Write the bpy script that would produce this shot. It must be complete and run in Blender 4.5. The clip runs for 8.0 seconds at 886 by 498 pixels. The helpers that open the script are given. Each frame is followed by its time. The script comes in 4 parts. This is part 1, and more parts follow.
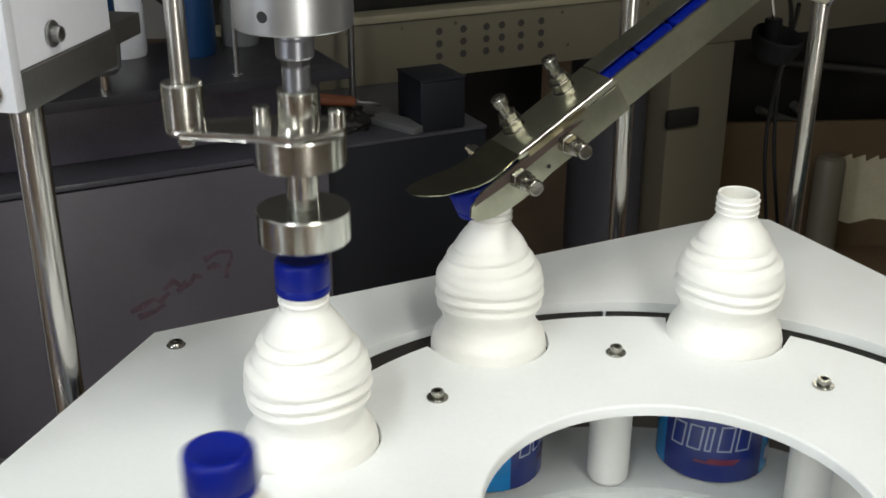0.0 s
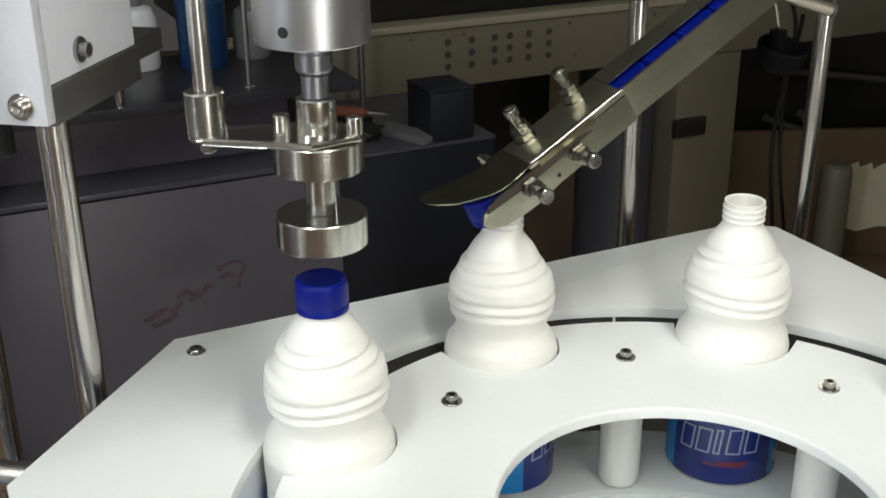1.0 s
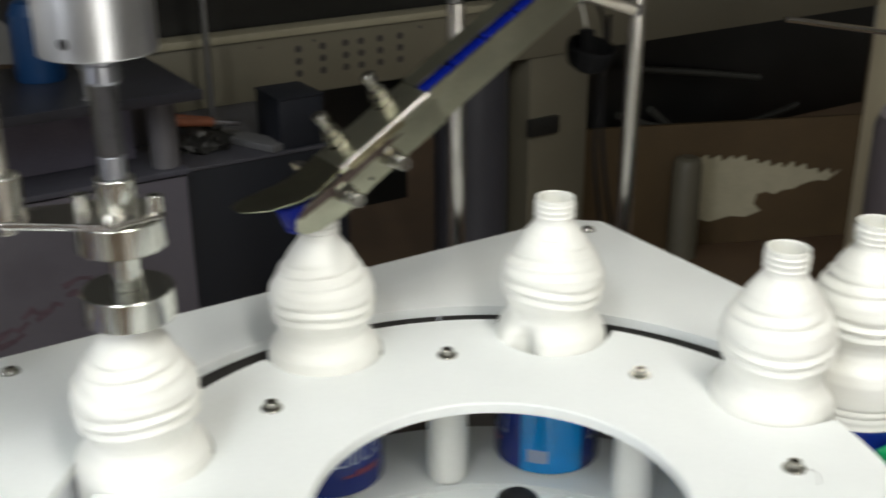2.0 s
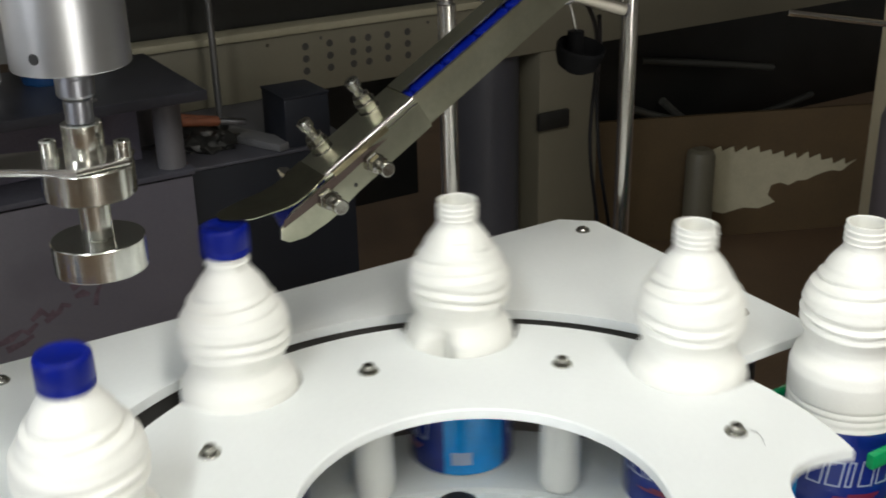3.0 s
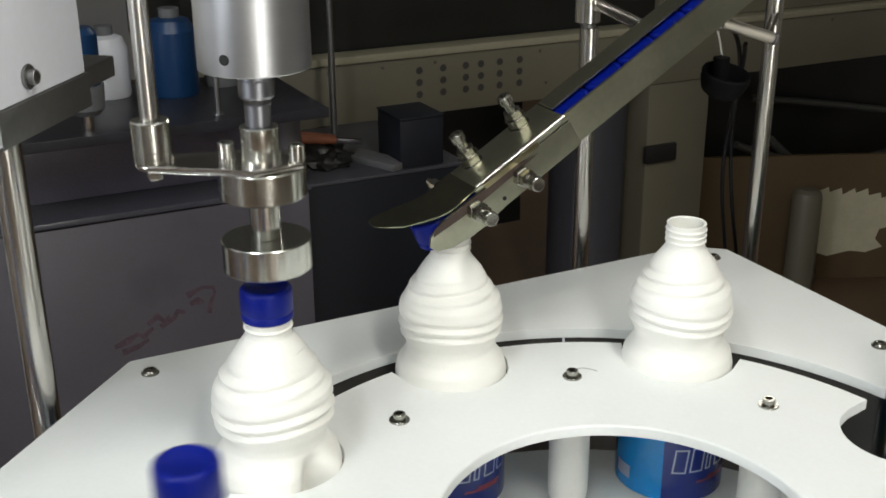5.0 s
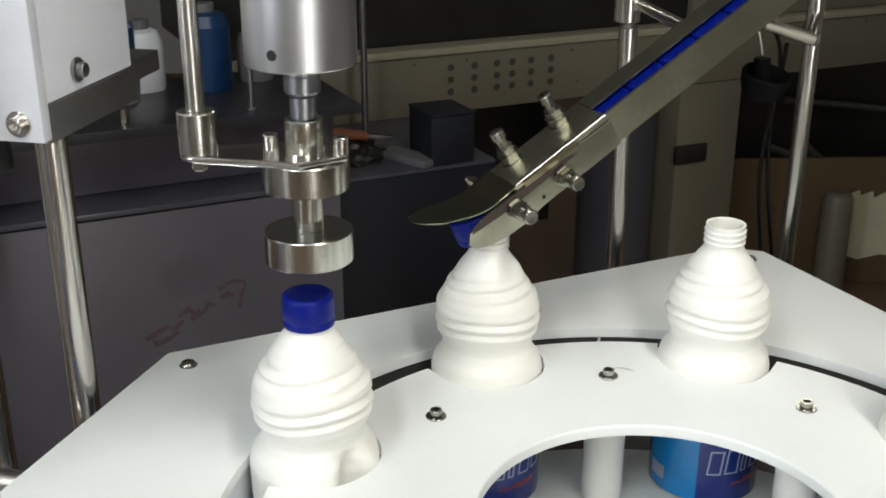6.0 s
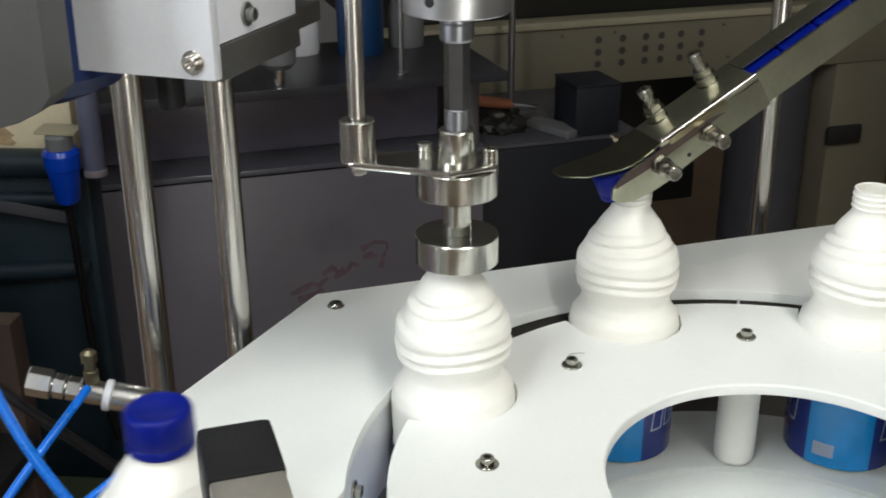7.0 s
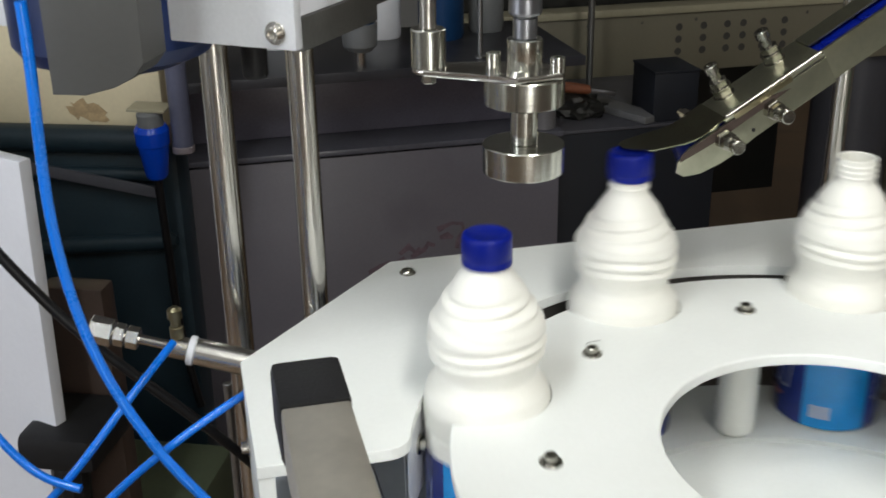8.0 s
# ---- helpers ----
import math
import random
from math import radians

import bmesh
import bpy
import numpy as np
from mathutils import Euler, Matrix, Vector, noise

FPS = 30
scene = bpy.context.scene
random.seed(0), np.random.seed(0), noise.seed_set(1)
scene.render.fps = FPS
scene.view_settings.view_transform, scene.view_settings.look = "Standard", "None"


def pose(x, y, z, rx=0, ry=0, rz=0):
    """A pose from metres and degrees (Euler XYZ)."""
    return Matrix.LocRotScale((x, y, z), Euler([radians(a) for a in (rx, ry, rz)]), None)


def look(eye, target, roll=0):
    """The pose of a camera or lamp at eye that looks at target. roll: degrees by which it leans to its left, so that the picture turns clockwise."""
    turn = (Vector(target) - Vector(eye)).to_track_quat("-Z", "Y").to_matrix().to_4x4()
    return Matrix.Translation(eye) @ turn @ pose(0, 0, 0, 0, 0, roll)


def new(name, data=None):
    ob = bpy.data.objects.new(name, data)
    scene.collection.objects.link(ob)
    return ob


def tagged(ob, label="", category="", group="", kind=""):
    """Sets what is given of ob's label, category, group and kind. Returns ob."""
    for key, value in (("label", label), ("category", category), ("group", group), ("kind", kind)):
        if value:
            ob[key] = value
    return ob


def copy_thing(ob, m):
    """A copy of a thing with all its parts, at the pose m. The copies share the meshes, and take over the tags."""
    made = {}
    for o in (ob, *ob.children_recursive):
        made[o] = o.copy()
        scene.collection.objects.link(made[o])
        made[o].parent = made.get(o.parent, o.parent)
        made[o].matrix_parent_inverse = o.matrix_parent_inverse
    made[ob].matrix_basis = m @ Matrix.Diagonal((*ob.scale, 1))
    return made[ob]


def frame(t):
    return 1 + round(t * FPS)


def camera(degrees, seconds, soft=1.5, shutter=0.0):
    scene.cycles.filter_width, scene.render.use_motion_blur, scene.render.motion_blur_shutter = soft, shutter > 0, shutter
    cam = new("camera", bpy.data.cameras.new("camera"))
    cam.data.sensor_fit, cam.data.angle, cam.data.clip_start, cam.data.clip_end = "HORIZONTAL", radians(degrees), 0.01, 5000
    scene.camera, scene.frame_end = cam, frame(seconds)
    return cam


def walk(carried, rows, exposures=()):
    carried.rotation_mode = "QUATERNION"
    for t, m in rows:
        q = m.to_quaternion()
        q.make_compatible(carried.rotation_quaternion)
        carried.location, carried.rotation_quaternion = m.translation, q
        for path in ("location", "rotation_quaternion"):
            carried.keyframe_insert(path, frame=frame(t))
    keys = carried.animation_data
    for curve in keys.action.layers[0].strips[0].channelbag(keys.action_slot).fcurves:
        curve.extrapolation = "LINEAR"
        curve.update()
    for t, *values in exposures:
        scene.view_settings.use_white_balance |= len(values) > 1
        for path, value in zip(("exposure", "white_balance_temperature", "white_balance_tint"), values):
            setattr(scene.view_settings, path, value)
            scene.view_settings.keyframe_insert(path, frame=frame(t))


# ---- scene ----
cam = camera(43.2, 8.0, soft=1.7, shutter=0.42)
EYES = [
    (0, (-0.192, -0.59, 1.441), (-0.079, 1.245, 0.655), 0.0),
    (0.5, (-0.192, -0.591, 1.44), (-0.082, 1.246, 0.656), 0.0),
    (1, (-0.198, -0.611, 1.448), (-0.098, 1.232, 0.678), -0.4),
    (1.5, (-0.183, -0.611, 1.450), (-0.036, 1.230, 0.682), -0.7),
    (1.7, (-0.183, -0.616, 1.451), (0.04, 1.218, 0.686), -0.6),
    (2, (-0.146, -0.624, 1.45), (0.165, 1.198, 0.686), -0.3),
    (2.2, (-0.123, -0.625, 1.463), (0.291, 1.166, 0.675), 0.6),
    (3.3, (-0.116, -0.621, 1.453), (0.115, 1.216, 0.698), -1.5),
    (3.5, (-0.144, -0.621, 1.447), (0.083, 1.224, 0.71), -1.1),
    (4, (-0.157, -0.624, 1.453), (0.017, 1.226, 0.713), -0.9),
    (4.5, (-0.16, -0.631, 1.454), (-0.014, 1.224, 0.721), -0.5),
    (4.7, (-0.163, -0.634, 1.451), (-0.025, 1.225, 0.727), -0.4),
    (5.8, (-0.183, -0.632, 1.453), (-0.078, 1.228, 0.726), -0.0),
    (6, (-0.182, -0.635, 1.452), (-0.095, 1.226, 0.723), 0.1),
    (6.5, (-0.174, -0.636, 1.450), (-0.222, 1.214, 0.691), -0.3),
    (7, (-0.186, -0.667, 1.439), (-0.344, 1.175, 0.676), -0.3),
    (7.5, (-0.168, -0.688, 1.438), (-0.415, 1.143, 0.671), -0.3),
    (8, (-0.171, -0.708, 1.435), (-0.471, 1.111, 0.659), -0.9),
]
PATH = [(t, look(eye, at, roll)) for t, eye, at, roll in EYES]
walk(cam, PATH, exposures=[(0.0, 0.0), (8.0, 0.0)])

# ---- world and light ----
world = bpy.data.worlds.new("world")
scene.world = world
world.use_nodes = True
world.node_tree.nodes["Background"].inputs[0].default_value = (0.75, 0.85, 1.0, 1)
world.node_tree.nodes["Background"].inputs[1].default_value = 0.05


def area_lamp(name, eye, target, sx, sy, power, colour):
    data = bpy.data.lights.new(name, "AREA")
    data.shape, data.size, data.size_y = "RECTANGLE", sx, sy
    data.energy, data.color = power, colour
    ob = new(name, data)
    ob.matrix_world = look(eye, target)
    return ob


area_lamp("tube_light_left", (-0.85, -1.35, 2.66), (-0.85, -1.1, 0.0), 0.14, 1.9, 27.5, (0.94, 1.0, 1.0))
area_lamp("tube_light_right", (0.42, -1.0, 2.66), (0.40, -0.8, 0.0), 0.14, 1.9, 27.5, (1.0, 0.98, 0.90))
# Added fill that brightens the cardboard and floor at the back.
area_lamp("back_fill_light", (1.3, 3.3, 2.66), (1.3, 3.3, 0.0), 0.14, 1.5, 9, (1.0, 0.95, 0.8))
area_lamp("window_light", (-3.9, -2.3, 1.7), (-0.6, 0.7, 0.9), 1.3, 1.4, 95, (0.88, 0.92, 1.0))
# Added fill from the front, for vertical bands on the metal; no door here.
area_lamp("front_fill_light", (1.3, -3.9, 1.15), (0.0, 0.2, 1.0), 0.9, 2.1, 42, (1.0, 0.98, 0.93))


# ---- materials ----
def mat(name, colour, rough=0.5, metal=0.0, vary=0.12, scale=18.0, grain=300.0, bump=0.05, spot=None, spot_amount=0.0,
        streak=None, clear=0.0, sub=0.0, depth=0.006, turned=0.0):
    """A painted, plastic or metal surface: colour varied at two scales, fine relief, optional stains or painted
    reflections, and brushing.
    """
    m = bpy.data.materials.new(name)
    m.use_nodes = True
    nt = m.node_tree
    b = nt.nodes["Principled BSDF"]
    n, l = nt.nodes.new, nt.links.new
    tc = n("ShaderNodeTexCoord")
    mp = n("ShaderNodeMapping")
    l(tc.outputs["Object"], mp.inputs["Vector"])
    if streak:
        mp.inputs["Scale"].default_value = streak
    big, fine = n("ShaderNodeTexNoise"), n("ShaderNodeTexNoise")
    big.inputs["Scale"].default_value, big.inputs["Detail"].default_value = scale, 5
    fine.inputs["Scale"].default_value, fine.inputs["Detail"].default_value = grain, 3
    l(tc.outputs["Object"], big.inputs["Vector"])
    l(mp.outputs["Vector"], fine.inputs["Vector"])
    ramp = n("ShaderNodeValToRGB")
    ramp.color_ramp.elements[0].position, ramp.color_ramp.elements[1].position = 0.3, 0.7
    dark = [c * (1 - vary) for c in colour]
    light = [min(1, c * (1 + vary * 0.6)) for c in colour]
    ramp.color_ramp.elements[0].color, ramp.color_ramp.elements[1].color = (*dark, 1), (*light, 1)
    mixv = n("ShaderNodeMath")
    mixv.operation = "MULTIPLY_ADD"
    mixv.inputs[1].default_value = 0.35
    l(fine.outputs["Fac"], mixv.inputs[0])
    sc = n("ShaderNodeMath")
    sc.operation = "MULTIPLY"
    sc.inputs[1].default_value = 0.65
    l(big.outputs["Fac"], sc.inputs[0])
    l(sc.outputs[0], mixv.inputs[2])
    l(mixv.outputs[0], ramp.inputs["Fac"])
    out = ramp.outputs["Color"]
    if spot:
        st = n("ShaderNodeTexNoise")
        st.inputs["Scale"].default_value, st.inputs["Detail"].default_value = scale * 0.45, 8
        l(tc.outputs["Object"], st.inputs["Vector"])
        sr = n("ShaderNodeValToRGB")
        sr.color_ramp.elements[0].position, sr.color_ramp.elements[1].position = 0.72 - 0.3 * spot_amount, 0.78 - 0.2 * spot_amount
        mx = n("ShaderNodeMix")
        mx.data_type = "RGBA"
        l(st.outputs["Fac"], sr.inputs["Fac"])
        l(sr.outputs["Color"], mx.inputs["Factor"])
        l(out, mx.inputs["A"])
        mx.inputs["B"].default_value = (*spot, 1)
        out = mx.outputs["Result"]
    l(out, b.inputs["Base Color"])
    b.inputs["Metallic"].default_value = metal
    rr = n("ShaderNodeMapRange")
    rr.inputs["To Min"].default_value, rr.inputs["To Max"].default_value = max(0.02, rough * 0.8), min(1, rough * 1.2)
    l(mixv.outputs[0], rr.inputs["Value"])
    l(rr.outputs[0], b.inputs["Roughness"])
    b.inputs["Coat Weight"].default_value = clear
    if sub:
        b.inputs["Subsurface Weight"].default_value = sub
        b.inputs["Subsurface Radius"].default_value = (depth, depth, depth)
    if turned:
        tg = n("ShaderNodeTangent")
        tg.direction_type, tg.axis = "RADIAL", "Z"
        l(tg.outputs[0], b.inputs["Tangent"])
        b.inputs["Anisotropic"].default_value = turned
    bp = n("ShaderNodeBump")
    bp.inputs["Strength"].default_value, bp.inputs["Distance"].default_value = bump, 0.002
    l(fine.outputs["Fac"], bp.inputs["Height"])
    l(bp.outputs["Normal"], b.inputs["Normal"])
    return m


WHITE = mat("white_polyethylene", (0.85, 0.872, 0.857), 0.42, 0, 0.04, 9, 220, 0.04, (0.66, 0.66, 0.62), 0.05, sub=0.35, depth=0.012)
COLUMN = mat("white_nylon", (0.80, 0.80, 0.76), 0.45, 0, 0.04, 12, 200, 0.03)
BOTTLE = mat("milky_bottle_plastic", (0.868, 0.862, 0.81), 0.42, 0, 0.03, 30, 420, 0.08, sub=0.12, depth=0.002)
CAP = mat("blue_cap_plastic", (0.001, 0.009, 0.20), 0.40, 0, 0.12, 40, 500, 0.04)
CUP = mat("matt_black_rubber", (0.006, 0.006, 0.0065), 0.75, 0, 0.3, 60, 500, 0.2)
DARKBLUE = mat("dark_blue_label", (0.006, 0.022, 0.20), 0.22, 0, 0.15, 60, 400, 0.01, clear=0.3)
CYAN = mat("light_blue_label", (0.0, 0.25, 0.66), 0.22, 0, 0.15, 60, 400, 0.01, clear=0.3)
PRINT = mat("pale_label_print", (0.34, 0.40, 0.54), 0.3, 0, 0.1, 80, 400, 0.01)
REDPRINT = mat("red_label_print", (0.17, 0.018, 0.05), 0.3, 0, 0.1, 80, 400, 0.01)
STEEL = mat("brushed_steel", (0.60, 0.58, 0.54), 0.26, 1, 0.10, 25, 260, 0.10, streak=(1, 1, 0.03))
TURNED = mat("turned_steel", (0.65, 0.655, 0.605), 0.20, 1, 0.08, 25, 300, 0.02, streak=(0.04, 0.04, 1), turned=0.5)
CHROME = mat("polished_tube", (0.60, 0.58, 0.54), 0.21, 1, 0.08, 12, 120, 0.03, streak=(1, 1, 0.05))
DULL = mat("dull_grey_steel", (0.30, 0.30, 0.30), 0.42, 1, 0.15, 20, 200, 0.10)
DRUM = mat("satin_aluminium", (0.64, 0.65, 0.66), 0.30, 1, 0.05, 14, 260, 0.03, streak=(0.05, 0.05, 1), turned=0.6)
QUILL = mat("grey_ground_steel", (0.34, 0.35, 0.38), 0.34, 1, 0.10, 30, 260, 0.03)
DARKSTEEL = mat("dark_hex_steel", (0.16, 0.16, 0.17), 0.35, 1, 0.2, 30, 200, 0.1)
CHUTE = mat("chute_sheet_steel", (0.46, 0.465, 0.355), 0.34, 1, 0.16, 16, 200, 0.05)
# Darker than CHUTE: the reflected dark surroundings are put into the colour.
TONGUE = mat("polished_sheet_dark_reflection", (0.36, 0.365, 0.27), 0.20, 1, 0.20, 22, 160, 0.04)
SATIN = mat("satin_square_tube", (0.68, 0.64, 0.56), 0.50, 1, 0.12, 30, 160, 0.05)
BOLT = mat("zinc_screw", (0.37, 0.36, 0.325), 0.24, 1, 0.15, 60, 300, 0.06)
SHELL = mat("navy_shell", (0.006, 0.02, 0.09), 0.35, 0, 0.15, 20, 200, 0.03)
BRIGHT = mat("bright_plated_nut", (0.88, 0.88, 0.86), 0.22, 1, 0.06, 40, 200, 0.04)
BRASSY = mat("yellowed_steel", (0.30, 0.27, 0.17), 0.35, 1, 0.2, 40, 200, 0.08)
PERF = mat("dark_panel_hole", (0.045, 0.042, 0.038), 0.7)
SHELF = mat("dark_oily_shelf", (0.028, 0.028, 0.034), 0.30, 0, 0.4, 9, 160, 0.06)
LEGGREY = mat("grey_plastic_leg", (0.15, 0.145, 0.155), 0.4, 0, 0.12, 14, 160, 0.05)
DIMBLUE = mat("dim_blue_plastic", (0.007, 0.04, 0.12), 0.35, 0, 0.2, 20, 200, 0.04)
PIPE = mat("dim_grey_pipe", (0.055, 0.055, 0.048), 0.4, 0, 0.2, 20, 200, 0.05)
HOLE = mat("black_hole", (0.01, 0.01, 0.01), 0.7)
RUBBER = mat("black_rubber", (0.012, 0.012, 0.013), 0.45, 0, 0.25, 60, 500, 0.15)
CABLE = mat("black_cable", (0.006, 0.006, 0.007), 0.4)
HOSE = mat("blue_air_hose", (0.0, 0.16, 0.72), 0.28, 0, 0.08, 30, 300, 0.02, clear=0.3)
PLUG = mat("blue_plug_plastic", (0.0, 0.045, 0.46), 0.17, 0, 0.12, 30, 300, 0.02)
ALU = mat("scuffed_aluminium_plate", (0.78, 0.80, 0.84), 0.40, 0.25, 0.08, 20, 300, 0.05, (0.40, 0.34, 0.28), 0.10)
CABINET = mat("grey_painted_cabinet", (0.128, 0.120, 0.142), 0.34, 0, 0.12, 5, 180, 0.05, (0.10, 0.092, 0.112), 0.14)
REDINK = mat("faded_red_marker", (0.125, 0.085, 0.106), 0.6, 0, 0.6, 45, 300, 0.02)
# Dark spots imitate blurred reflections; base lightened to offset the shelf's shadow.
RISER = mat("blue_grey_painted_reflections", (0.165, 0.155, 0.20), 0.20, 0, 0.25, 7, 200, 0.03, (0.055, 0.055, 0.085), 0.62)
DARKTOP = mat("dark_glossy_top", (0.085, 0.085, 0.105), 0.18, 0, 0.25, 7, 200, 0.03, (0.07, 0.07, 0.085), 0.15)
NAVY = mat("dark_navy_panel", (0.005, 0.007, 0.013), 0.6, 0, 0.3, 7, 200, 0.05)
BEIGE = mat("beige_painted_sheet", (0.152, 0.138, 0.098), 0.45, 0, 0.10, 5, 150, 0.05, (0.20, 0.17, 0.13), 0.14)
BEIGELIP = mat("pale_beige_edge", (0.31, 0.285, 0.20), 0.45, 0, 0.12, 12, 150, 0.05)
SLATE = mat("slate_grey_column", (0.065, 0.065, 0.078), 0.4, 0, 0.15, 6, 150, 0.05)
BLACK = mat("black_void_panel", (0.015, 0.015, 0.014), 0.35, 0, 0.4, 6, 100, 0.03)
BROWN = mat("brown_cardboard", (0.10, 0.064, 0.028), 0.75, 0, 0.25, 7, 160, 0.10, (0.08, 0.045, 0.03), 0.18)
PAPER = mat("torn_cream_paper", (0.50, 0.46, 0.32), 0.8, 0, 0.14, 14, 120, 0.15)
FLOOR = mat("brown_workshop_floor", (0.15, 0.095, 0.055), 0.55, 0, 0.3, 3, 90, 0.12, (0.06, 0.04, 0.03), 0.25)
WALL = mat("grey_workshop_wall", (0.42, 0.41, 0.38), 0.7, 0, 0.12, 3, 80, 0.1)
CEIL = mat("grey_ceiling", (0.40, 0.40, 0.38), 0.8, 0, 0.06, 3, 80, 0.1)
RUST = mat("brown_smudge", (0.40, 0.29, 0.16), 0.7, 0, 0.45, 60, 200, 0.1)
CREAM = mat("cream_painted_wall", (0.66, 0.58, 0.40), 0.5, 0, 0.10, 6, 140, 0.05)
TEAL = mat("dark_teal_vinyl", (0.011, 0.024, 0.034), 0.42, 0, 0.35, 9, 160, 0.15)
OFFWHITE = mat("off_white_sheet", (0.72, 0.73, 0.78), 0.4, 0, 0.05, 6, 140, 0.04)
DKBROWN = mat("dark_brown_post", (0.05, 0.032, 0.025), 0.5, 0, 0.3, 12, 140, 0.08)
SLAT = mat("pale_plastic_slat", (0.56, 0.60, 0.66), 0.35, 0, 0.08, 12, 160, 0.04)
GREEN = mat("green_guide_rail", (0.0, 0.28, 0.09), 0.35, 0, 0.12, 20, 200, 0.03)
ORANGE = mat("orange_grip", (0.22, 0.07, 0.03), 0.5, 0, 0.2, 40, 300, 0.05)
OLIVE = mat("dull_green_crate", (0.07, 0.085, 0.05), 0.6, 0, 0.25, 12, 140, 0.1)
GREYPLASTIC = mat("grey_plastic_drum", (0.175, 0.150, 0.165), 0.4, 0, 0.12, 10, 160, 0.05, (0.24, 0.20, 0.20), 0.15)
MOTOR = mat("dark_grey_motor_casing", (0.070, 0.070, 0.068), 0.5, 0, 0.1, 10, 200, 0.05)
CONDUIT = mat("dull_blue_grey_pipe", (0.085, 0.09, 0.14), 0.35, 0, 0.2, 12, 180, 0.05)
LEDGE = mat("dim_grey_ledge", (0.13, 0.13, 0.135), 0.45, 0, 0.15, 10, 200, 0.05)
CASING = mat("grey_motor_casing", (0.14, 0.145, 0.15), 0.4, 0, 0.1, 10, 200, 0.05)
for dim, level in ((CUP, 0.06), (CAP, 0.22), (RUBBER, 0.25), (CABLE, 0.3)):
    dim.node_tree.nodes["Principled BSDF"].inputs["Specular IOR Level"].default_value = level
LIT = bpy.data.materials.new("fluorescent_tube")
LIT.use_nodes = True
LIT.node_tree.nodes["Principled BSDF"].inputs["Emission Color"].default_value = (0.95, 0.98, 1, 1)
LIT.node_tree.nodes["Principled BSDF"].inputs["Emission Strength"].default_value = 6.0


# ---- mesh helpers ----
def empty(name, label="", category="", group="", kind="", m=None):
    ob = new(name)
    if m is not None:
        ob.matrix_world = m
    return tagged(ob, label, category, group, kind)


def mesh_of(name, bm, *mats, smooth=24):
    bmesh.ops.recalc_face_normals(bm, faces=bm.faces)
    for f in bm.faces:
        f.smooth = True
    for e in bm.edges:
        e.smooth = not (len(e.link_faces) == 2 and e.calc_face_angle(0) > radians(smooth))
    me = bpy.data.meshes.new(name)
    bm.to_mesh(me)
    bm.free()
    for m in mats:
        me.materials.append(m)
    return me


def part(name, bm, material, parent=None, label="", m=None, kind=""):
    mats = material if isinstance(material, (list, tuple)) else [material]
    ob = new(name, mesh_of(name, bm, *mats))
    if parent is not None:
        ob.parent = parent
    if m is not None:
        ob.matrix_basis = m
    return tagged(ob, label, kind=kind)


def box(bm, x0, x1, y0, y1, z0, z1, bev=0.0, m=None):
    r = bmesh.ops.create_cube(bm, size=1.0)
    vs = r["verts"]
    for v in vs:
        v.co = Vector((x0 + (v.co.x + 0.5) * (x1 - x0), y0 + (v.co.y + 0.5) * (y1 - y0), z0 + (v.co.z + 0.5) * (z1 - z0)))
    if bev:
        es = list({e for v in vs for e in v.link_edges})
        r = bmesh.ops.bevel(bm, geom=es, offset=bev, segments=2, affect="EDGES", profile=0.6)
        vs = r["verts"] + [v for v in vs if v.is_valid]
    if m is not None:
        bmesh.ops.transform(bm, matrix=m, verts=list({v for v in vs if v.is_valid}))
    return bm


def lathe(bm, prof, n=48, m=None, close=True):
    """Turns a profile of (radius, height) round the z axis."""
    rings, made = [], []
    for r, z in prof:
        if r < 1e-6:
            ring = [bm.verts.new((0, 0, z))]
        else:
            ring = [bm.verts.new((r * math.cos(2 * math.pi * k / n), r * math.sin(2 * math.pi * k / n), z)) for k in range(n)]
        rings.append(ring)
        made += ring
    for a, b in zip(rings, rings[1:]):
        for k in range(n):
            q = (k + 1) % n
            if len(a) == 1 and len(b) == 1:
                continue
            if len(a) == 1:
                bm.faces.new((a[0], b[k], b[q]))
            elif len(b) == 1:
                bm.faces.new((a[k], a[q], b[0]))
            else:
                bm.faces.new((a[k], a[q], b[q], b[k]))
    if m is not None:
        bmesh.ops.transform(bm, matrix=m, verts=made)
    return bm


def cyl(bm, r, z0, z1, n=32, bev=0.0008, m=None):
    return lathe(bm, [(0, z0), (r - bev, z0), (r, z0 + bev), (r, z1 - bev), (r - bev, z1), (0, z1)], n, m)


def along(a, b):
    """A pose whose z axis runs from a to b."""
    a, b = Vector(a), Vector(b)
    return Matrix.Translation(a) @ (b - a).to_track_quat("Z", "Y").to_matrix().to_4x4()


def rod(bm, a, b, r, n=20, bev=0.0005):
    return cyl(bm, r, 0, (Vector(b) - Vector(a)).length, n, bev, along(a, b))


def slab(bm, outline, z0, z1, bev=0.0):
    """A plate with the given outline (x, y), its top edges softened."""
    low = [bm.verts.new((x, y, z0)) for x, y in outline]
    top = [bm.verts.new((x, y, z1)) for x, y in outline]
    n = len(outline)
    bm.faces.new(low[::-1])
    cap_face = bm.faces.new(top)
    for k in range(n):
        bm.faces.new((low[k], low[(k + 1) % n], top[(k + 1) % n], top[k]))
    if bev:
        bmesh.ops.bevel(bm, geom=list(cap_face.edges), offset=bev, segments=2, affect="EDGES", profile=0.6)
    return bm


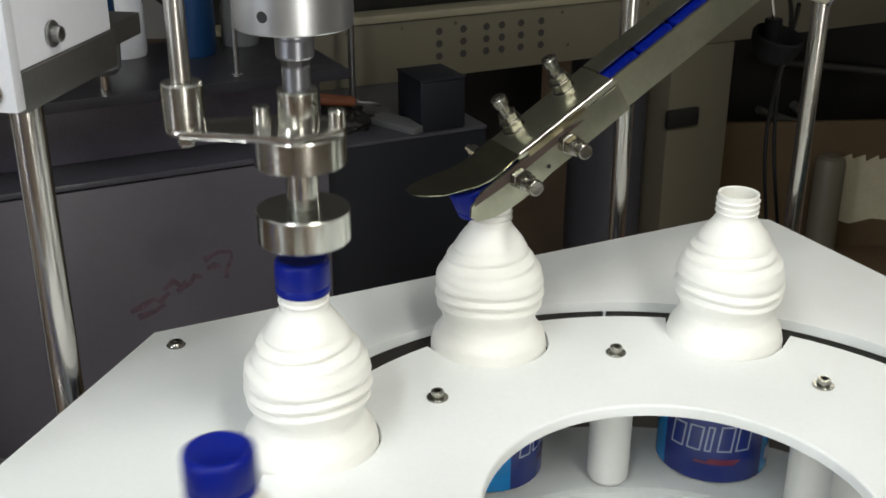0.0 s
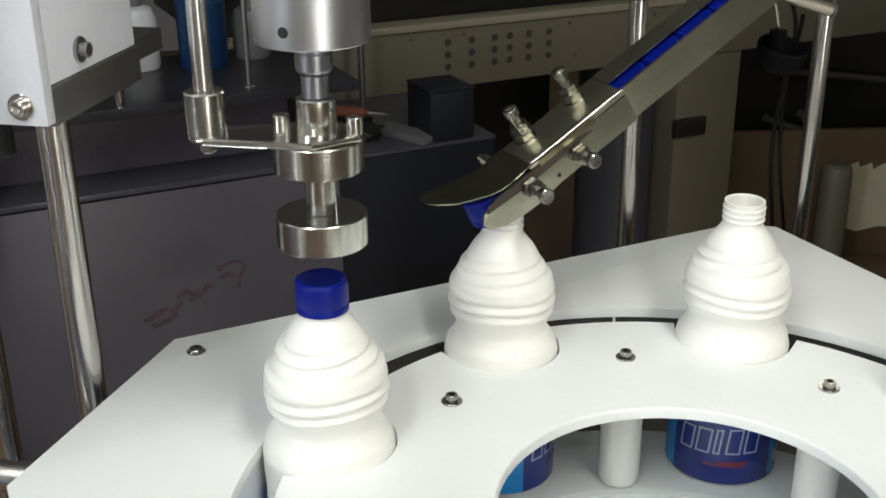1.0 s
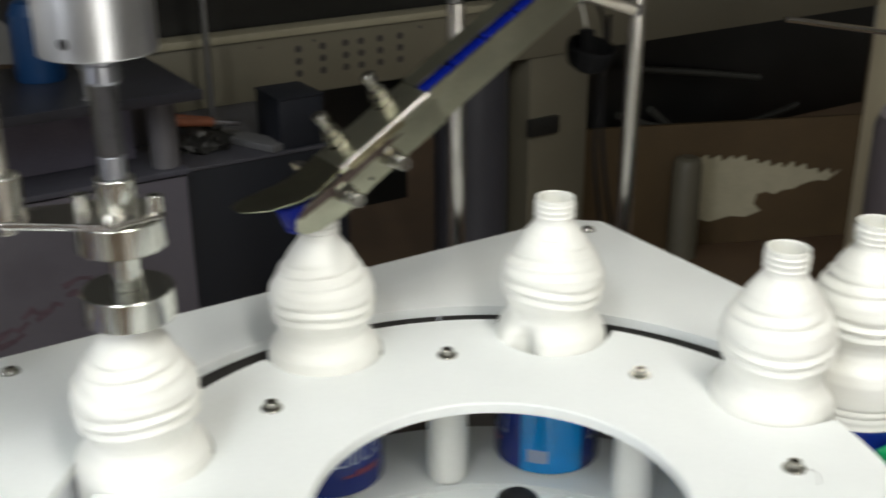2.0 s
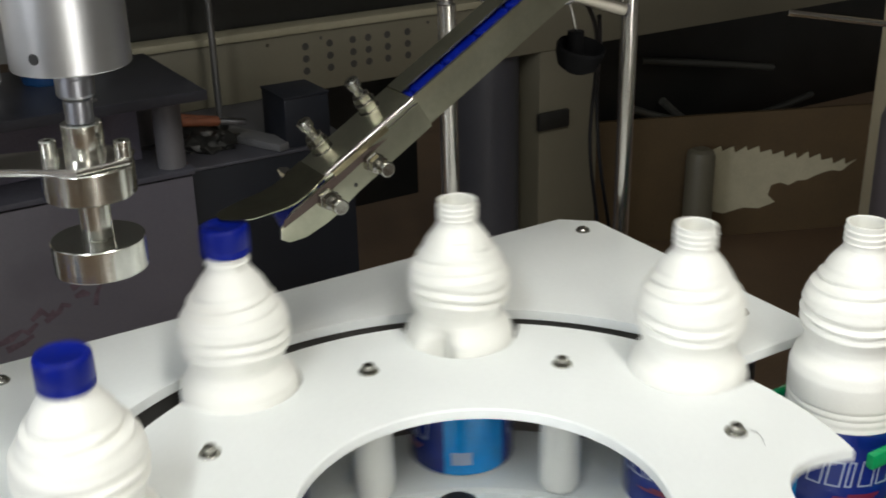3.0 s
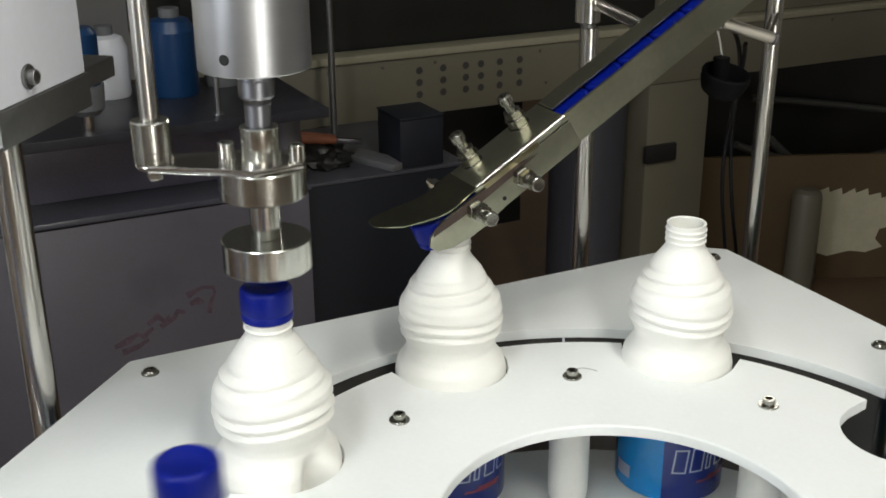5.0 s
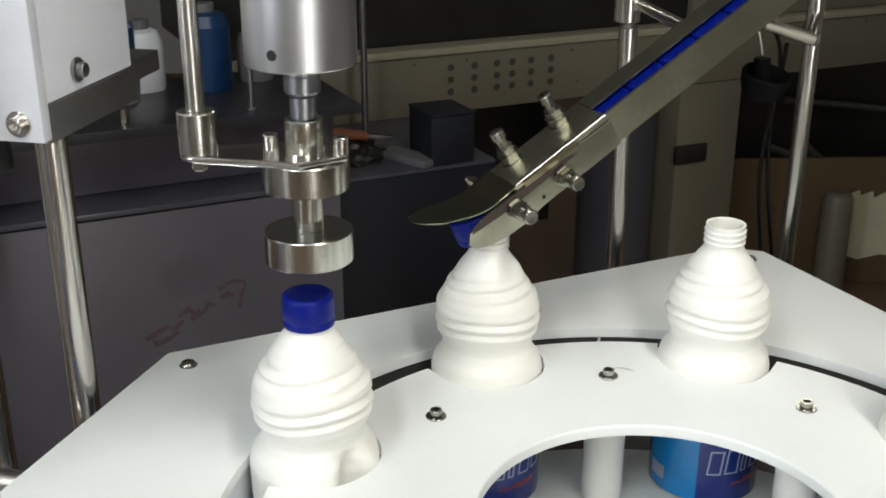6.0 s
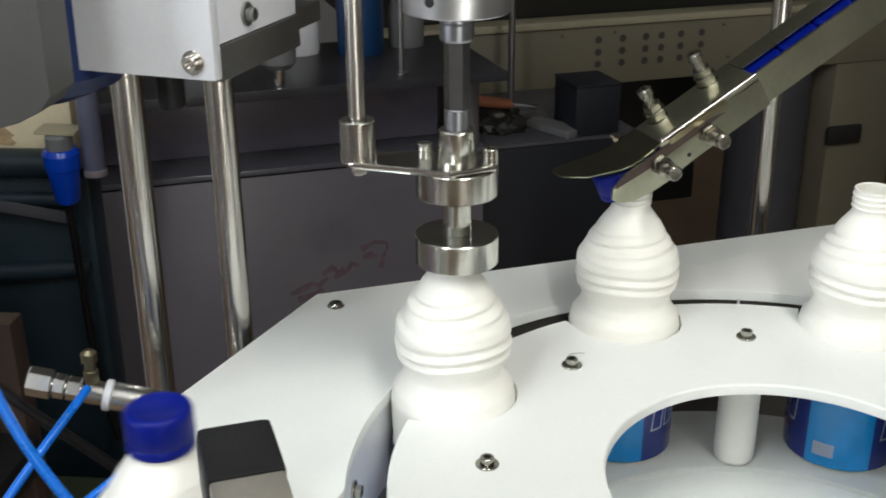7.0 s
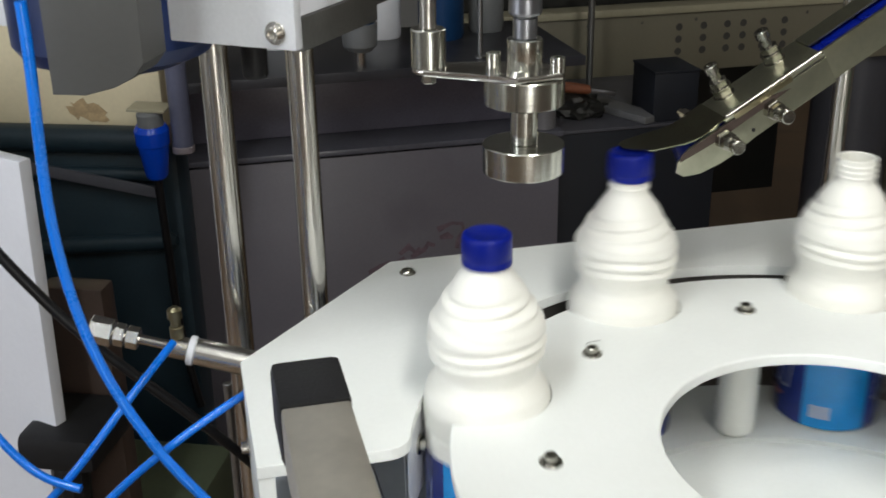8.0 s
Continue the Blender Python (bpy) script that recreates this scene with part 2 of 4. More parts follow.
def tube(name, pts, r, material, parent=None, label="", category=""):
    """A hose or cable along points, as a mesh swept round a smooth curve."""
    cu = bpy.data.curves.new(name, "CURVE")
    cu.dimensions, cu.bevel_depth, cu.bevel_resolution, cu.use_fill_caps, cu.resolution_u = "3D", r, 4, True, 10
    sp = cu.splines.new("NURBS")
    sp.points.add(len(pts) - 1)
    for q, c in zip(sp.points, pts):
        q.co = (*c, 1)
    sp.use_endpoint_u, sp.order_u = True, min(4, len(pts))
    tmp = bpy.data.objects.new(name, cu)
    me = bpy.data.meshes.new_from_object(tmp)
    bpy.data.objects.remove(tmp)
    for f in me.polygons:
        f.use_smooth = True
    me.materials.clear()
    me.materials.append(material)
    ob = new(name, me)
    if parent is not None:
        ob.parent = parent
    return tagged(ob, label, category)


def arc(cx, cy, r, a0, a1, n):
    return [(cx + r * math.cos(radians(a0 + (a1 - a0) * k / n)), cy + r * math.sin(radians(a0 + (a1 - a0) * k / n))) for k in range(n + 1)]


# ---- machine measures ----
TOP = 1.0            # top of the star plate
THICK = 0.0092       # of the white plates
BASE = 0.8775        # what the bottles stand on
RP = 0.2636          # circle of the pockets
RB = 0.213           # circle of the bolts
AXIS = 22.5          # the conveyor's heading
UV = Matrix.Rotation(radians(AXIS), 4, "Z")   # machine frame: u along the conveyor, v across it
HEAD = (-0.2415, 0.1005)


def uv(u, v, z):
    return UV @ Vector((u, v, z))


# ---- room ----
def room():
    bm = bmesh.new()
    box(bm, -4, 5, -4, 6, -0.1, 0)
    tagged(part("floor", bm, FLOOR), "brown stained workshop floor", "floor", kind="structure")
    for name, b in (("wall_north", (-4.2, 5.2, 6, 6.2, 0, 3)), ("wall_south", (-4.2, 5.2, -4.2, -4, 0, 3)),
                    ("wall_west", (-4.2, -4, -4, 6, 0, 3)), ("wall_east", (5, 5.2, -4, 6, 0, 3))):
        bm = bmesh.new()
        box(bm, *b)
        tagged(part(name, bm, WALL), "plain grey workshop wall", "wall", kind="structure")
    bm = bmesh.new()
    box(bm, -4.2, 5.2, -4.2, 6.2, 3, 3.15)
    tagged(part("ceiling", bm, CEIL), "plain pale workshop ceiling", "ceiling", kind="structure")
    # Fixtures out of view; the third is made up to go with the back fill.
    for x, y in ((-0.85, -1.35), (0.42, -1.0), (1.3, 3.3)):
        lamp = empty("ceiling_lamp", "unseen white twin fluorescent ceiling lamp", "lamp", "ceiling lamps", m=pose(x, y, 2.7, 0, 0, 90))
        bm = bmesh.new()
        box(bm, -0.75, 0.75, -0.11, 0.11, 0.03, 0.08, 0.01)
        part("tray", bm, OFFWHITE, lamp)
        for s in (-0.06, 0.06):
            bm = bmesh.new()
            rod(bm, (-0.7, s, 0.012), (0.7, s, 0.012), 0.013)
            part("tube", bm, LIT, lamp)
        for s in (-0.6, 0.6):
            bm = bmesh.new()
            rod(bm, (s, 0, 0.08), (s, 0, 0.3), 0.006)
            part("hanger", bm, DULL, lamp)


room()


# ---- star wheel ----
def star_plate(bm):
    r_out, r_in, rp, t, c = 0.2815, 0.1305, 0.0493, THICK, 0.0009
    half = math.degrees(math.asin(rp / RP)) - 0.02
    outline = []
    for k in range(8):
        mid = 22.5 + 45 * k
        for q in range(25):
            d = -half + 2 * half * q / 24
            s = radians(d)
            r = RP * math.cos(s) - math.sqrt(max(0, rp * rp - (RP * math.sin(s)) ** 2))
            outline.append((r, mid + d))
        for q in range(9):
            d = half + 0.08 + (45 - 2 * half - 0.16) * q / 8
            outline.append((r_out, mid + d))
    n = len(outline)

    def ring(fr, z):
        return [bm.verts.new((fr(r) * math.cos(radians(a)), fr(r) * math.sin(radians(a)), z)) for r, a in outline]
    w = 0.0026
    rings = [ring(lambda r: r_in, -t), ring(lambda r: r, -t), ring(lambda r: r, -c), ring(lambda r: r - c, 0),
             ring(lambda r: r_in + w, 0), ring(lambda r: r_in + 0.5 * w, -0.134 * w), ring(lambda r: r_in + 0.134 * w, -0.5 * w), ring(lambda r: r_in, -w)]
    for a, b in zip(rings, rings[1:] + rings[:1]):
        for k in range(n):
            q = (k + 1) % n
            bm.faces.new((a[k], a[q], b[q], b[k]))
    return bm


def cap_screw(bm):
    """A washer with a socket-head screw on it, standing on z = 0."""
    lathe(bm, [(0.003, 0), (0.0082, 0), (0.0084, 0.0004), (0.0084, 0.0012), (0.008, 0.0016), (0.0035, 0.0016)], 28)
    lathe(bm, [(0.0046, 0.0014), (0.0050, 0.002), (0.0050, 0.0062), (0.0045, 0.0068), (0.0029, 0.0068), (0.0027, 0.0032), (0, 0.003)], 24)
    return bm


def button_screw(bm):
    """A low round-headed screw with a hexagon socket, standing on z = 0."""
    lathe(bm, [(0, 0), (0.0076, 0), (0.0078, 0.0003), (0.0078, 0.0009), (0.0070, 0.0012), (0.0066, 0.0022), (0.0056, 0.0036), (0.0040, 0.0044), (0.0030, 0.0045)], 28)
    lathe(bm, [(0.0031, 0.0045), (0.0029, 0.0026), (0, 0.0025)], 6)
    return bm


def star_wheel():
    wheel = empty("star_wheel", "white plastic star wheel with eight bottle pockets on nylon columns", "star wheel", m=pose(0, 0, TOP))
    part("star_plate", star_plate(bmesh.new()), WHITE, wheel)
    bm = bmesh.new()
    cap_screw(bm)
    screw = mesh_of("bolt", bm, BOLT)
    bm = bmesh.new()
    h = TOP - THICK - 0.0004 - (BASE + 0.0015)
    lathe(bm, [(0, -h), (0.0145, -h), (0.0172, -h + 0.004), (0.0178, -h + 0.012), (0.0178, -0.001), (0.0172, 0), (0, 0)], 40)
    col = mesh_of("column", bm, COLUMN)
    for k in range(8):
        a = radians(45 * k)
        for name, me, z in (("bolt", screw, 0.0), ("column", col, -THICK - 0.0004)):
            ob = new(name, me)
            ob.parent = wheel
            ob.matrix_basis = pose(RB * math.cos(a), RB * math.sin(a), z, 0, 0, 31 * k)
    bm = bmesh.new()
    lathe(bm, [(0, 0), (0.19, 0), (0.19, -0.001), (0.192, -0.002), (0.192, -0.01), (0, -0.01)], 96)
    part("lower_disc", bm, WHITE, wheel, m=pose(0, 0, BASE + 0.0012 - TOP))
    bm = bmesh.new()
    lathe(bm, [(0, 0.022), (0.030, 0.022), (0.038, 0.018), (0.040, 0.012), (0.040, 0), (0, 0)], 48)
    part("hub", bm, DARKSTEEL, wheel, "dark steel centre hub", m=pose(0, 0, BASE + 0.0015 - TOP))
    bm = bmesh.new()
    lathe(bm, [(0, 0.026), (0.010, 0.025), (0.017, 0.020), (0.020, 0.012), (0.020, 0), (0, 0)], 36)
    part("knob", bm, RUBBER, wheel, "black round knob", m=pose(0.148 * math.cos(radians(26.5)), 0.148 * math.sin(radians(26.5)), BASE + 0.0015 - TOP))
    tube("thread_wisp", [(0.003, 0.007, 0.001), (0.008, 0.010, 0.002), (0.013, 0.010, 0.0025), (0.019, 0.008, 0.0012), (0.024, 0.003, 0.001)],
         0.00025, DULL, wheel, "stray dark thread").matrix_basis = pose(RB * math.cos(radians(-45)), RB * math.sin(radians(-45)), 0, 0, 0, -125)
    return wheel


WHEEL = star_wheel()


# ---- fixed guide plate, base and conveyor ----
def guide_plate():
    g = empty("guide_plate", "white plastic guide plate with chamfered corner round the star wheel", "guide plate", m=UV @ pose(0, 0, TOP))
    c, r = (-0.001, 0.0), 0.3095
    a1 = 180 - math.degrees(math.asin(0.098 / r))
    inner = arc(*c, r, math.degrees(math.asin(0.058 / r)), a1, 72)
    ex, ey = inner[-1]
    lip = [(ex - 0.0020, ey - 0.0090), (ex - 0.0050, ey - 0.0155), (ex - 0.0095, ey - 0.0205), (ex - 0.0150, ey - 0.0232), (ex - 0.0220, ey - 0.0240)]
    outline = inner + lip + [(-0.4082, 0.0745), (-0.4082, 0.2318), (-0.2515, 0.4010), (0.367, 0.4025), (0.3985, 0.374), (0.3985, 0.058)]
    part("plate", slab(bmesh.new(), outline, -THICK, 0, 0.0009), WHITE, g)
    bm = bmesh.new()
    box(bm, -0.4078, -0.3958, 0.0755, 0.230, -0.120, -THICK - 0.0002, 0.001)
    part("side_plate", bm, WHITE, g)
    for u, v in ((-0.2405, 0.369), (0.3675, 0.3595), (0.3614, 0.1195)):
        bm = bmesh.new()
        button_screw(bm)
        part("bolt", bm, BOLT, g, m=pose(u, v, 0.0001))
    bm = bmesh.new()
    cyl(bm, 0.0012, -0.06, -0.0020, 12, 0.0002)
    part("locating_pin", bm, OFFWHITE, g, m=pose(0.1197, 0.2708, 0))
    for v in (0.10, 0.19):
        bm = bmesh.new()
        cap_screw(bm)
        part("bolt", bm, CHROME, g, m=pose(-0.4080, v, -0.055, 0, -90, 0))
    # steel strip that steers the bottles' bodies under the plate
    bm = bmesh.new()
    pts = arc(*c, 0.3120, 12, 132, 80)
    vs = [[bm.verts.new((c[0] + (x - c[0]) * k, c[1] + (y - c[1]) * k, z)) for x, y in pts] for k, z in ((1, -THICK - 0.0002), (1, -0.085), (1.007, -0.085), (1.007, -THICK - 0.0002))]
    for a, b in zip(vs, vs[1:] + vs[:1]):
        for k in range(len(pts) - 1):
            bm.faces.new((a[k], a[k + 1], b[k + 1], b[k]))
    # Dark colour carries the gap's shade and dark reflections on the steel.
    part("steel_strip", bm, PERF, g, "steel guide strip with the gap's darkness in its colour")
    bm = bmesh.new()
    pts = arc(*c, 0.3120, 132.2, 163, 40)
    vs = [[bm.verts.new((c[0] + (x - c[0]) * k, c[1] + (y - c[1]) * k, z)) for x, y in pts] for k, z in ((1, -THICK - 0.0002), (1, -0.085), (1.007, -0.085), (1.007, -THICK - 0.0002))]
    for a, b in zip(vs, vs[1:] + vs[:1]):
        for k in range(len(pts) - 1):
            bm.faces.new((a[k], a[k + 1], b[k + 1], b[k]))
    # Same steel where it reflects brightly; the brightness is in the pale material.
    part("end_strip", bm, ALU, g, "steel guide strip with its bright reflection in the colour")
    for a in (154,):
        bm = bmesh.new()
        cap_screw(bm)
        x, y = 0.3118 * math.cos(radians(a)), 0.3118 * math.sin(radians(a))
        part("strip_bolt", bm, BOLT, g, m=Matrix.Translation((c[0] + x, c[1] + y, -0.040)) @ Vector((-x, -y, 0)).to_track_quat("Z", "Y").to_matrix().to_4x4())
    for u, v in ((-0.30, 0.28), (0.0, 0.36), (0.33, 0.30), (0.36, 0.11), (-0.37, 0.13)):
        bm = bmesh.new()
        cyl(bm, 0.012, BASE - TOP - 0.018, -THICK - 0.0002)
        part("standoff", bm, DULL, g, m=pose(u, v, 0))


guide_plate()


def machine_base():
    b = empty("machine_base", "white base plate on a stainless steel machine frame", "machine base", m=UV)
    bm = bmesh.new()
    lathe(bm, [(0, -0.018), (0.297, -0.018), (0.297, -0.001), (0.296, 0), (0.20, 0), (0.20, -0.006), (0, -0.006)], 96)
    part("base_plate", bm, WHITE, b, m=pose(0, 0, BASE))
    bm = bmesh.new()
    box(bm, -0.40, 0.40, -0.38, 0.40, 0.80, BASE - 0.0185, 0.003)
    part("deck", bm, DKBROWN, b, "dark brown deck")
    # Added pale plates: the light on this stretch of deck, put into colour.
    bm = bmesh.new()
    box(bm, -0.396, -0.300, -0.30, 0.36, BASE - 0.0183, BASE - 0.010, 0.001)
    box(bm, -0.2995, -0.16, 0.13, 0.36, BASE - 0.0183, BASE - 0.010, 0.001)
    part("lit_deck_plate", bm, SLAT, b, "pale plate standing for the lit deck under the guide plate")
    for u in (-0.37, 0.37):
        for v in (-0.35, 0.37):
            bm = bmesh.new()
            box(bm, u - 0.025, u + 0.025, v - 0.025, v + 0.025, 0.02, 0.80, 0.003)
            part("leg", bm, STEEL, b)
            bm = bmesh.new()
            cyl(bm, 0.03, 0.0, 0.02)
            part("foot", bm, RUBBER, b, m=pose(u, v, 0))


machine_base()


def conveyor(name, u0, u1, label):
    c = empty(name, label, "conveyor", m=UV)
    n = int((u1 - u0) / 0.038)
    bm = bmesh.new()
    box(bm, 0.0006, 0.0374, -0.041, 0.041, -0.003, 0, 0.0006)
    me = mesh_of("slat", bm, SATIN if "infeed" in name else SLAT)
    for k in range(n):
        ob = new("slat", me)
        ob.parent = c
        ob.matrix_basis = pose(u0 + 0.038 * k, 0, BASE - 0.0002)
    for s in (-1, 1):
        bm = bmesh.new()
        box(bm, u0, u1, s * 0.050 - 0.003, s * 0.050 + 0.003, 0.80, BASE + 0.012, 0.001)
        part("side_frame", bm, STEEL, c)
        green = "infeed" in name
        bm = bmesh.new()
        box(bm, u0 + 0.03 if green else u0, u1 if green else u1 - 0.10, s * 0.0565 - 0.004, s * 0.0565 + 0.004, 0.940, 0.954, 0.003)
        part("guide_rail", bm, GREEN if green else STEEL, c)
        if green:
            bm = bmesh.new()
            box(bm, u0 + 0.05, u1, s * 0.0600 - 0.004, s * 0.0600 + 0.004, 0.891, 0.902, 0.003)
            part("lower_rail", bm, GREEN, c)
        k = u0 + (0.34 if green else 0.13)
        while k < u1 - 0.14:
            bm = bmesh.new()
            rod(bm, (k, s * 0.068, 0.82), (k, s * 0.068, 0.956), 0.005)
            part("rail_post", bm, STEEL, c)
            k += 0.3
    for u in (u0 + 0.25 * (u1 - u0), u1 - 0.12) if u1 > 0 else (u0 + 0.12, u1 - 0.25 * (u1 - u0)):
        bm = bmesh.new()
        box(bm, u - 0.02, u + 0.02, -0.04, 0.04, 0, 0.80, 0.003)
        part("leg", bm, STEEL, c)


conveyor("infeed_conveyor", 0.302, 1.50, "slat conveyor with green guide rails bringing empty bottles")
conveyor("outfeed_conveyor", -1.60, -0.302, "steel slat conveyor carrying capped bottles away")


# ---- bottles ----
HB = 0.248


def bottle_radius(h, a):
    """The bottle's skin: two bulges, a waist, slanting ripples and a pinched grip on one side."""
    keys = ((0, 0.0435), (0.002, 0.0468), (0.006, 0.0482), (0.082, 0.0482), (0.085, 0.0476), (0.0915, 0.0482), (0.105, 0.0486), (0.121, 0.0487), (0.130, 0.0466),
            (0.137, 0.0412), (0.1440, 0.0382), (0.150, 0.0390), (0.157, 0.0424), (0.166, 0.0442), (0.178, 0.0446), (0.186, 0.0428), (0.195, 0.0376),
            (0.204, 0.0324), (0.212, 0.0278), (0.2195, 0.0226), (0.2240, 0.0190), (0.227, 0.0174), (0.248, 0.0172))
    r = keys[-1][1]
    for (h0, r0), (h1, r1) in zip(keys, keys[1:]):
        if h <= h1:
            w = (h - h0) / (h1 - h0)
            r = r0 + (r1 - r0) * w
            break
    if 0.14 < h < 0.216:
        wave = 0.0026 * math.cos(2 * (a - radians(GRIP))) + 0.0012 * math.sin(a + 2)
        # two deep bands round the bulge, then wrinkles that slant and fade over the shoulder
        for hc, cut, wd in ((0.1655, 0.0024, 0.0024), (0.1745, 0.0026, 0.0026)):
            r -= cut * math.exp(-((h - hc - wave) / wd) ** 2)
            r += 0.45 * cut * math.exp(-((h - hc - wave + 0.0045) / wd) ** 2)
        for k, (hc, cut, wd) in enumerate(((0.1865, 0.0012, 0.0026), (0.1945, 0.0024, 0.0026), (0.2020, 0.0026, 0.0025), (0.2090, 0.0024, 0.0023), (0.2155, 0.0014, 0.0021))):
            slant = 0.0036 * math.sin(a + 0.45 * k + 1.0) + 0.0012 * math.sin(2 * a + 0.5 * k)
            amp = 1.15 * cut * max(0.05, 0.5 + 0.5 * math.sin(a + 1.9 * k + 0.4)) ** 1.5
            r -= amp * math.exp(-((h - hc - slant) / wd) ** 2)
            r += 0.55 * amp * math.exp(-((h - hc - slant + 0.0042) / wd) ** 2)
    for hc in (0.0915, 0.0980):
        r -= 0.0011 * math.exp(-((h - hc) / 0.0014) ** 2)
    d = (math.degrees(a) - GRIP + 180) % 360 - 180
    if 0.085 < h < 0.150:
        k = math.exp(-(abs(d) / 13.5) ** 2) * math.exp(-((h - 0.114) / 0.022) ** 4)
        r -= 0.0180 * k
        r += 0.0016 * math.exp(-((abs(d) - 27) / 9) ** 2) * math.exp(-((h - 0.116) / 0.02) ** 4)
    return r


GRIP = 0.0


def bottle_body(bm):
    n = 96
    hs = [0, 0.001, 0.002, 0.004, 0.006, 0.04, 0.082, 0.0835, 0.085, 0.086] + [0.087 + 0.0016 * k for k in range(87)]
    hs = [h for h in hs if h < 0.2255] + [0.2262, 0.227]
    rings = [[bm.verts.new((bottle_radius(h, 2 * math.pi * k / n) * math.cos(2 * math.pi * k / n),
                            bottle_radius(h, 2 * math.pi * k / n) * math.sin(2 * math.pi * k / n), h)) for k in range(n)] for h in hs]
    bm.faces.new(rings[0][::-1])
    for a, b in zip(rings, rings[1:]):
        for k in range(n):
            bm.faces.new((a[k], a[(k + 1) % n], b[(k + 1) % n], b[k]))
    return bm


def bottle_neck(bm):
    prof = [(0.0172, 0.2268)]
    for hc in (0.2325, 0.2375, 0.2425):
        prof += [(0.0162, hc - 0.0022), (0.0163, hc - 0.0012), (0.0176, hc - 0.0004), (0.0176, hc + 0.0004), (0.0163, hc + 0.0012)]
    prof += [(0.0164, 0.2462), (0.0168, 0.2472), (0.0166, HB), (0.0148, HB), (0.0144, 0.2474), (0.0144, 0.226), (0.0, 0.222)]
    return lathe(bm, prof, 56)


def label_panel(bm, a0, a1, h0, h1, r=0.0486):
    n = max(3, int((a1 - a0) / 4))
    low = [bm.verts.new((r * math.cos(radians(a0 + (a1 - a0) * k / n)), r * math.sin(radians(a0 + (a1 - a0) * k / n)), h0)) for k in range(n + 1)]
    top = [bm.verts.new((v.co.x, v.co.y, h1)) for v in low]
    for k in range(n):
        bm.faces.new((low[k], low[k + 1], top[k + 1], top[k]))
    return bm


def label_bar(bm, a0, a1, h0, h1, slant=0.0, r=0.0488):
    """A patch of print wrapped on the label."""
    n = max(1, int((a1 - a0) / 3))
    rows = []
    for h, s in ((h0, 0), (h1, slant)):
        rows.append([bm.verts.new((r * math.cos(radians(a0 + s + (a1 - a0) * k / n)), r * math.sin(radians(a0 + s + (a1 - a0) * k / n)), h)) for k in range(n + 1)])
    for k in range(n):
        bm.faces.new((rows[0][k], rows[0][k + 1], rows[1][k + 1], rows[1][k]))


def bottle():
    b = empty("bottle", "white ribbed plastic bottle with dark and light blue label", "bottle", "bottles on the capping line")
    part("body", bottle_body(bmesh.new()), BOTTLE, b)
    part("neck", bottle_neck(bmesh.new()), BOTTLE, b, "threaded white neck")
    bm = bmesh.new()
    for c in (0, 180):
        label_panel(bm, c - 56, c + 56, 0.0016, 0.0815)
    for f in bm.faces:
        f.material_index = 0
    for c in (90, 270):
        label_panel(bm, c - 34, c + 34, 0.0016, 0.0815)
    for f in list(bm.faces)[2 * 28:]:
        f.material_index = 1
    bmesh.ops.remove_doubles(bm, verts=bm.verts, dist=0.0001)
    lab = part("label", bm, (DARKBLUE, CYAN), b, "glossy dark and light blue wrap label")
    # block lettering as plain framed bars, a red swoosh, a pale code patch
    for c in (0, 180):
        for k in range(5):
            bm = bmesh.new()
            a = c - 47 + 18.5 * k - (6 if k > 2 else 0)
            wd = 15.0 if k != 2 else 7.0
            h0, h1, th, ta = 0.030 + 0.0006 * k, 0.054 + 0.0010 * k, 0.0016, 1.8
            label_bar(bm, a, a + wd, h0, h0 + th, 0.2)
            label_bar(bm, a + 3, a + 3 + wd, h1 - th, h1, 0.2)
            label_bar(bm, a, a + ta, h0, h1, 3)
            label_bar(bm, a + wd - ta, a + wd, h0, h1, 3)
            part("letter_block", bm, PRINT, lab, "pale framed letter block")
    for c in (0, 180):
        bm = bmesh.new()
        label_bar(bm, c - 20, c + 22, 0.019, 0.0215, 2, 0.0488)
        label_bar(bm, c - 6, c + 26, 0.0215, 0.0245, 2, 0.0488)
        part("swoosh", bm, REDPRINT, lab, "red swoosh under the lettering")
        bm = bmesh.new()
        label_bar(bm, c + 64, c + 86, 0.012, 0.025)
        part("code_patch", bm, PRINT, lab, "pale patch of small print")
    return b


def bottle_cap(bm):
    n = 72
    prof = [(0.0162, 0), (0.0184, 0), (0.0187, 0.0008), (0.0187, 0.005), (0.0184, 0.0054), (0.0187, 0.0058), (0.0186, 0.0205), (0.0180, 0.0226),
            (0.0166, 0.0236), (0.0150, 0.0238), (0.0146, 0.0234), (0, 0.0234)]
    lathe(bm, prof, n)
    for v in bm.verts:
        r = math.hypot(v.co.x, v.co.y)
        if 0.0058 < v.co.z < 0.021 and r > 0.018:
            k = round(math.atan2(v.co.y, v.co.x) / (2 * math.pi / n))
            if k % 2:
                v.co.x *= 0.985
                v.co.y *= 0.985
    inner = [(0.0162, 0), (0.0160, 0.0200), (0, 0.0200)]
    lathe(bm, inner, n)
    bmesh.ops.remove_doubles(bm, verts=bm.verts, dist=0.00001)
    return bm


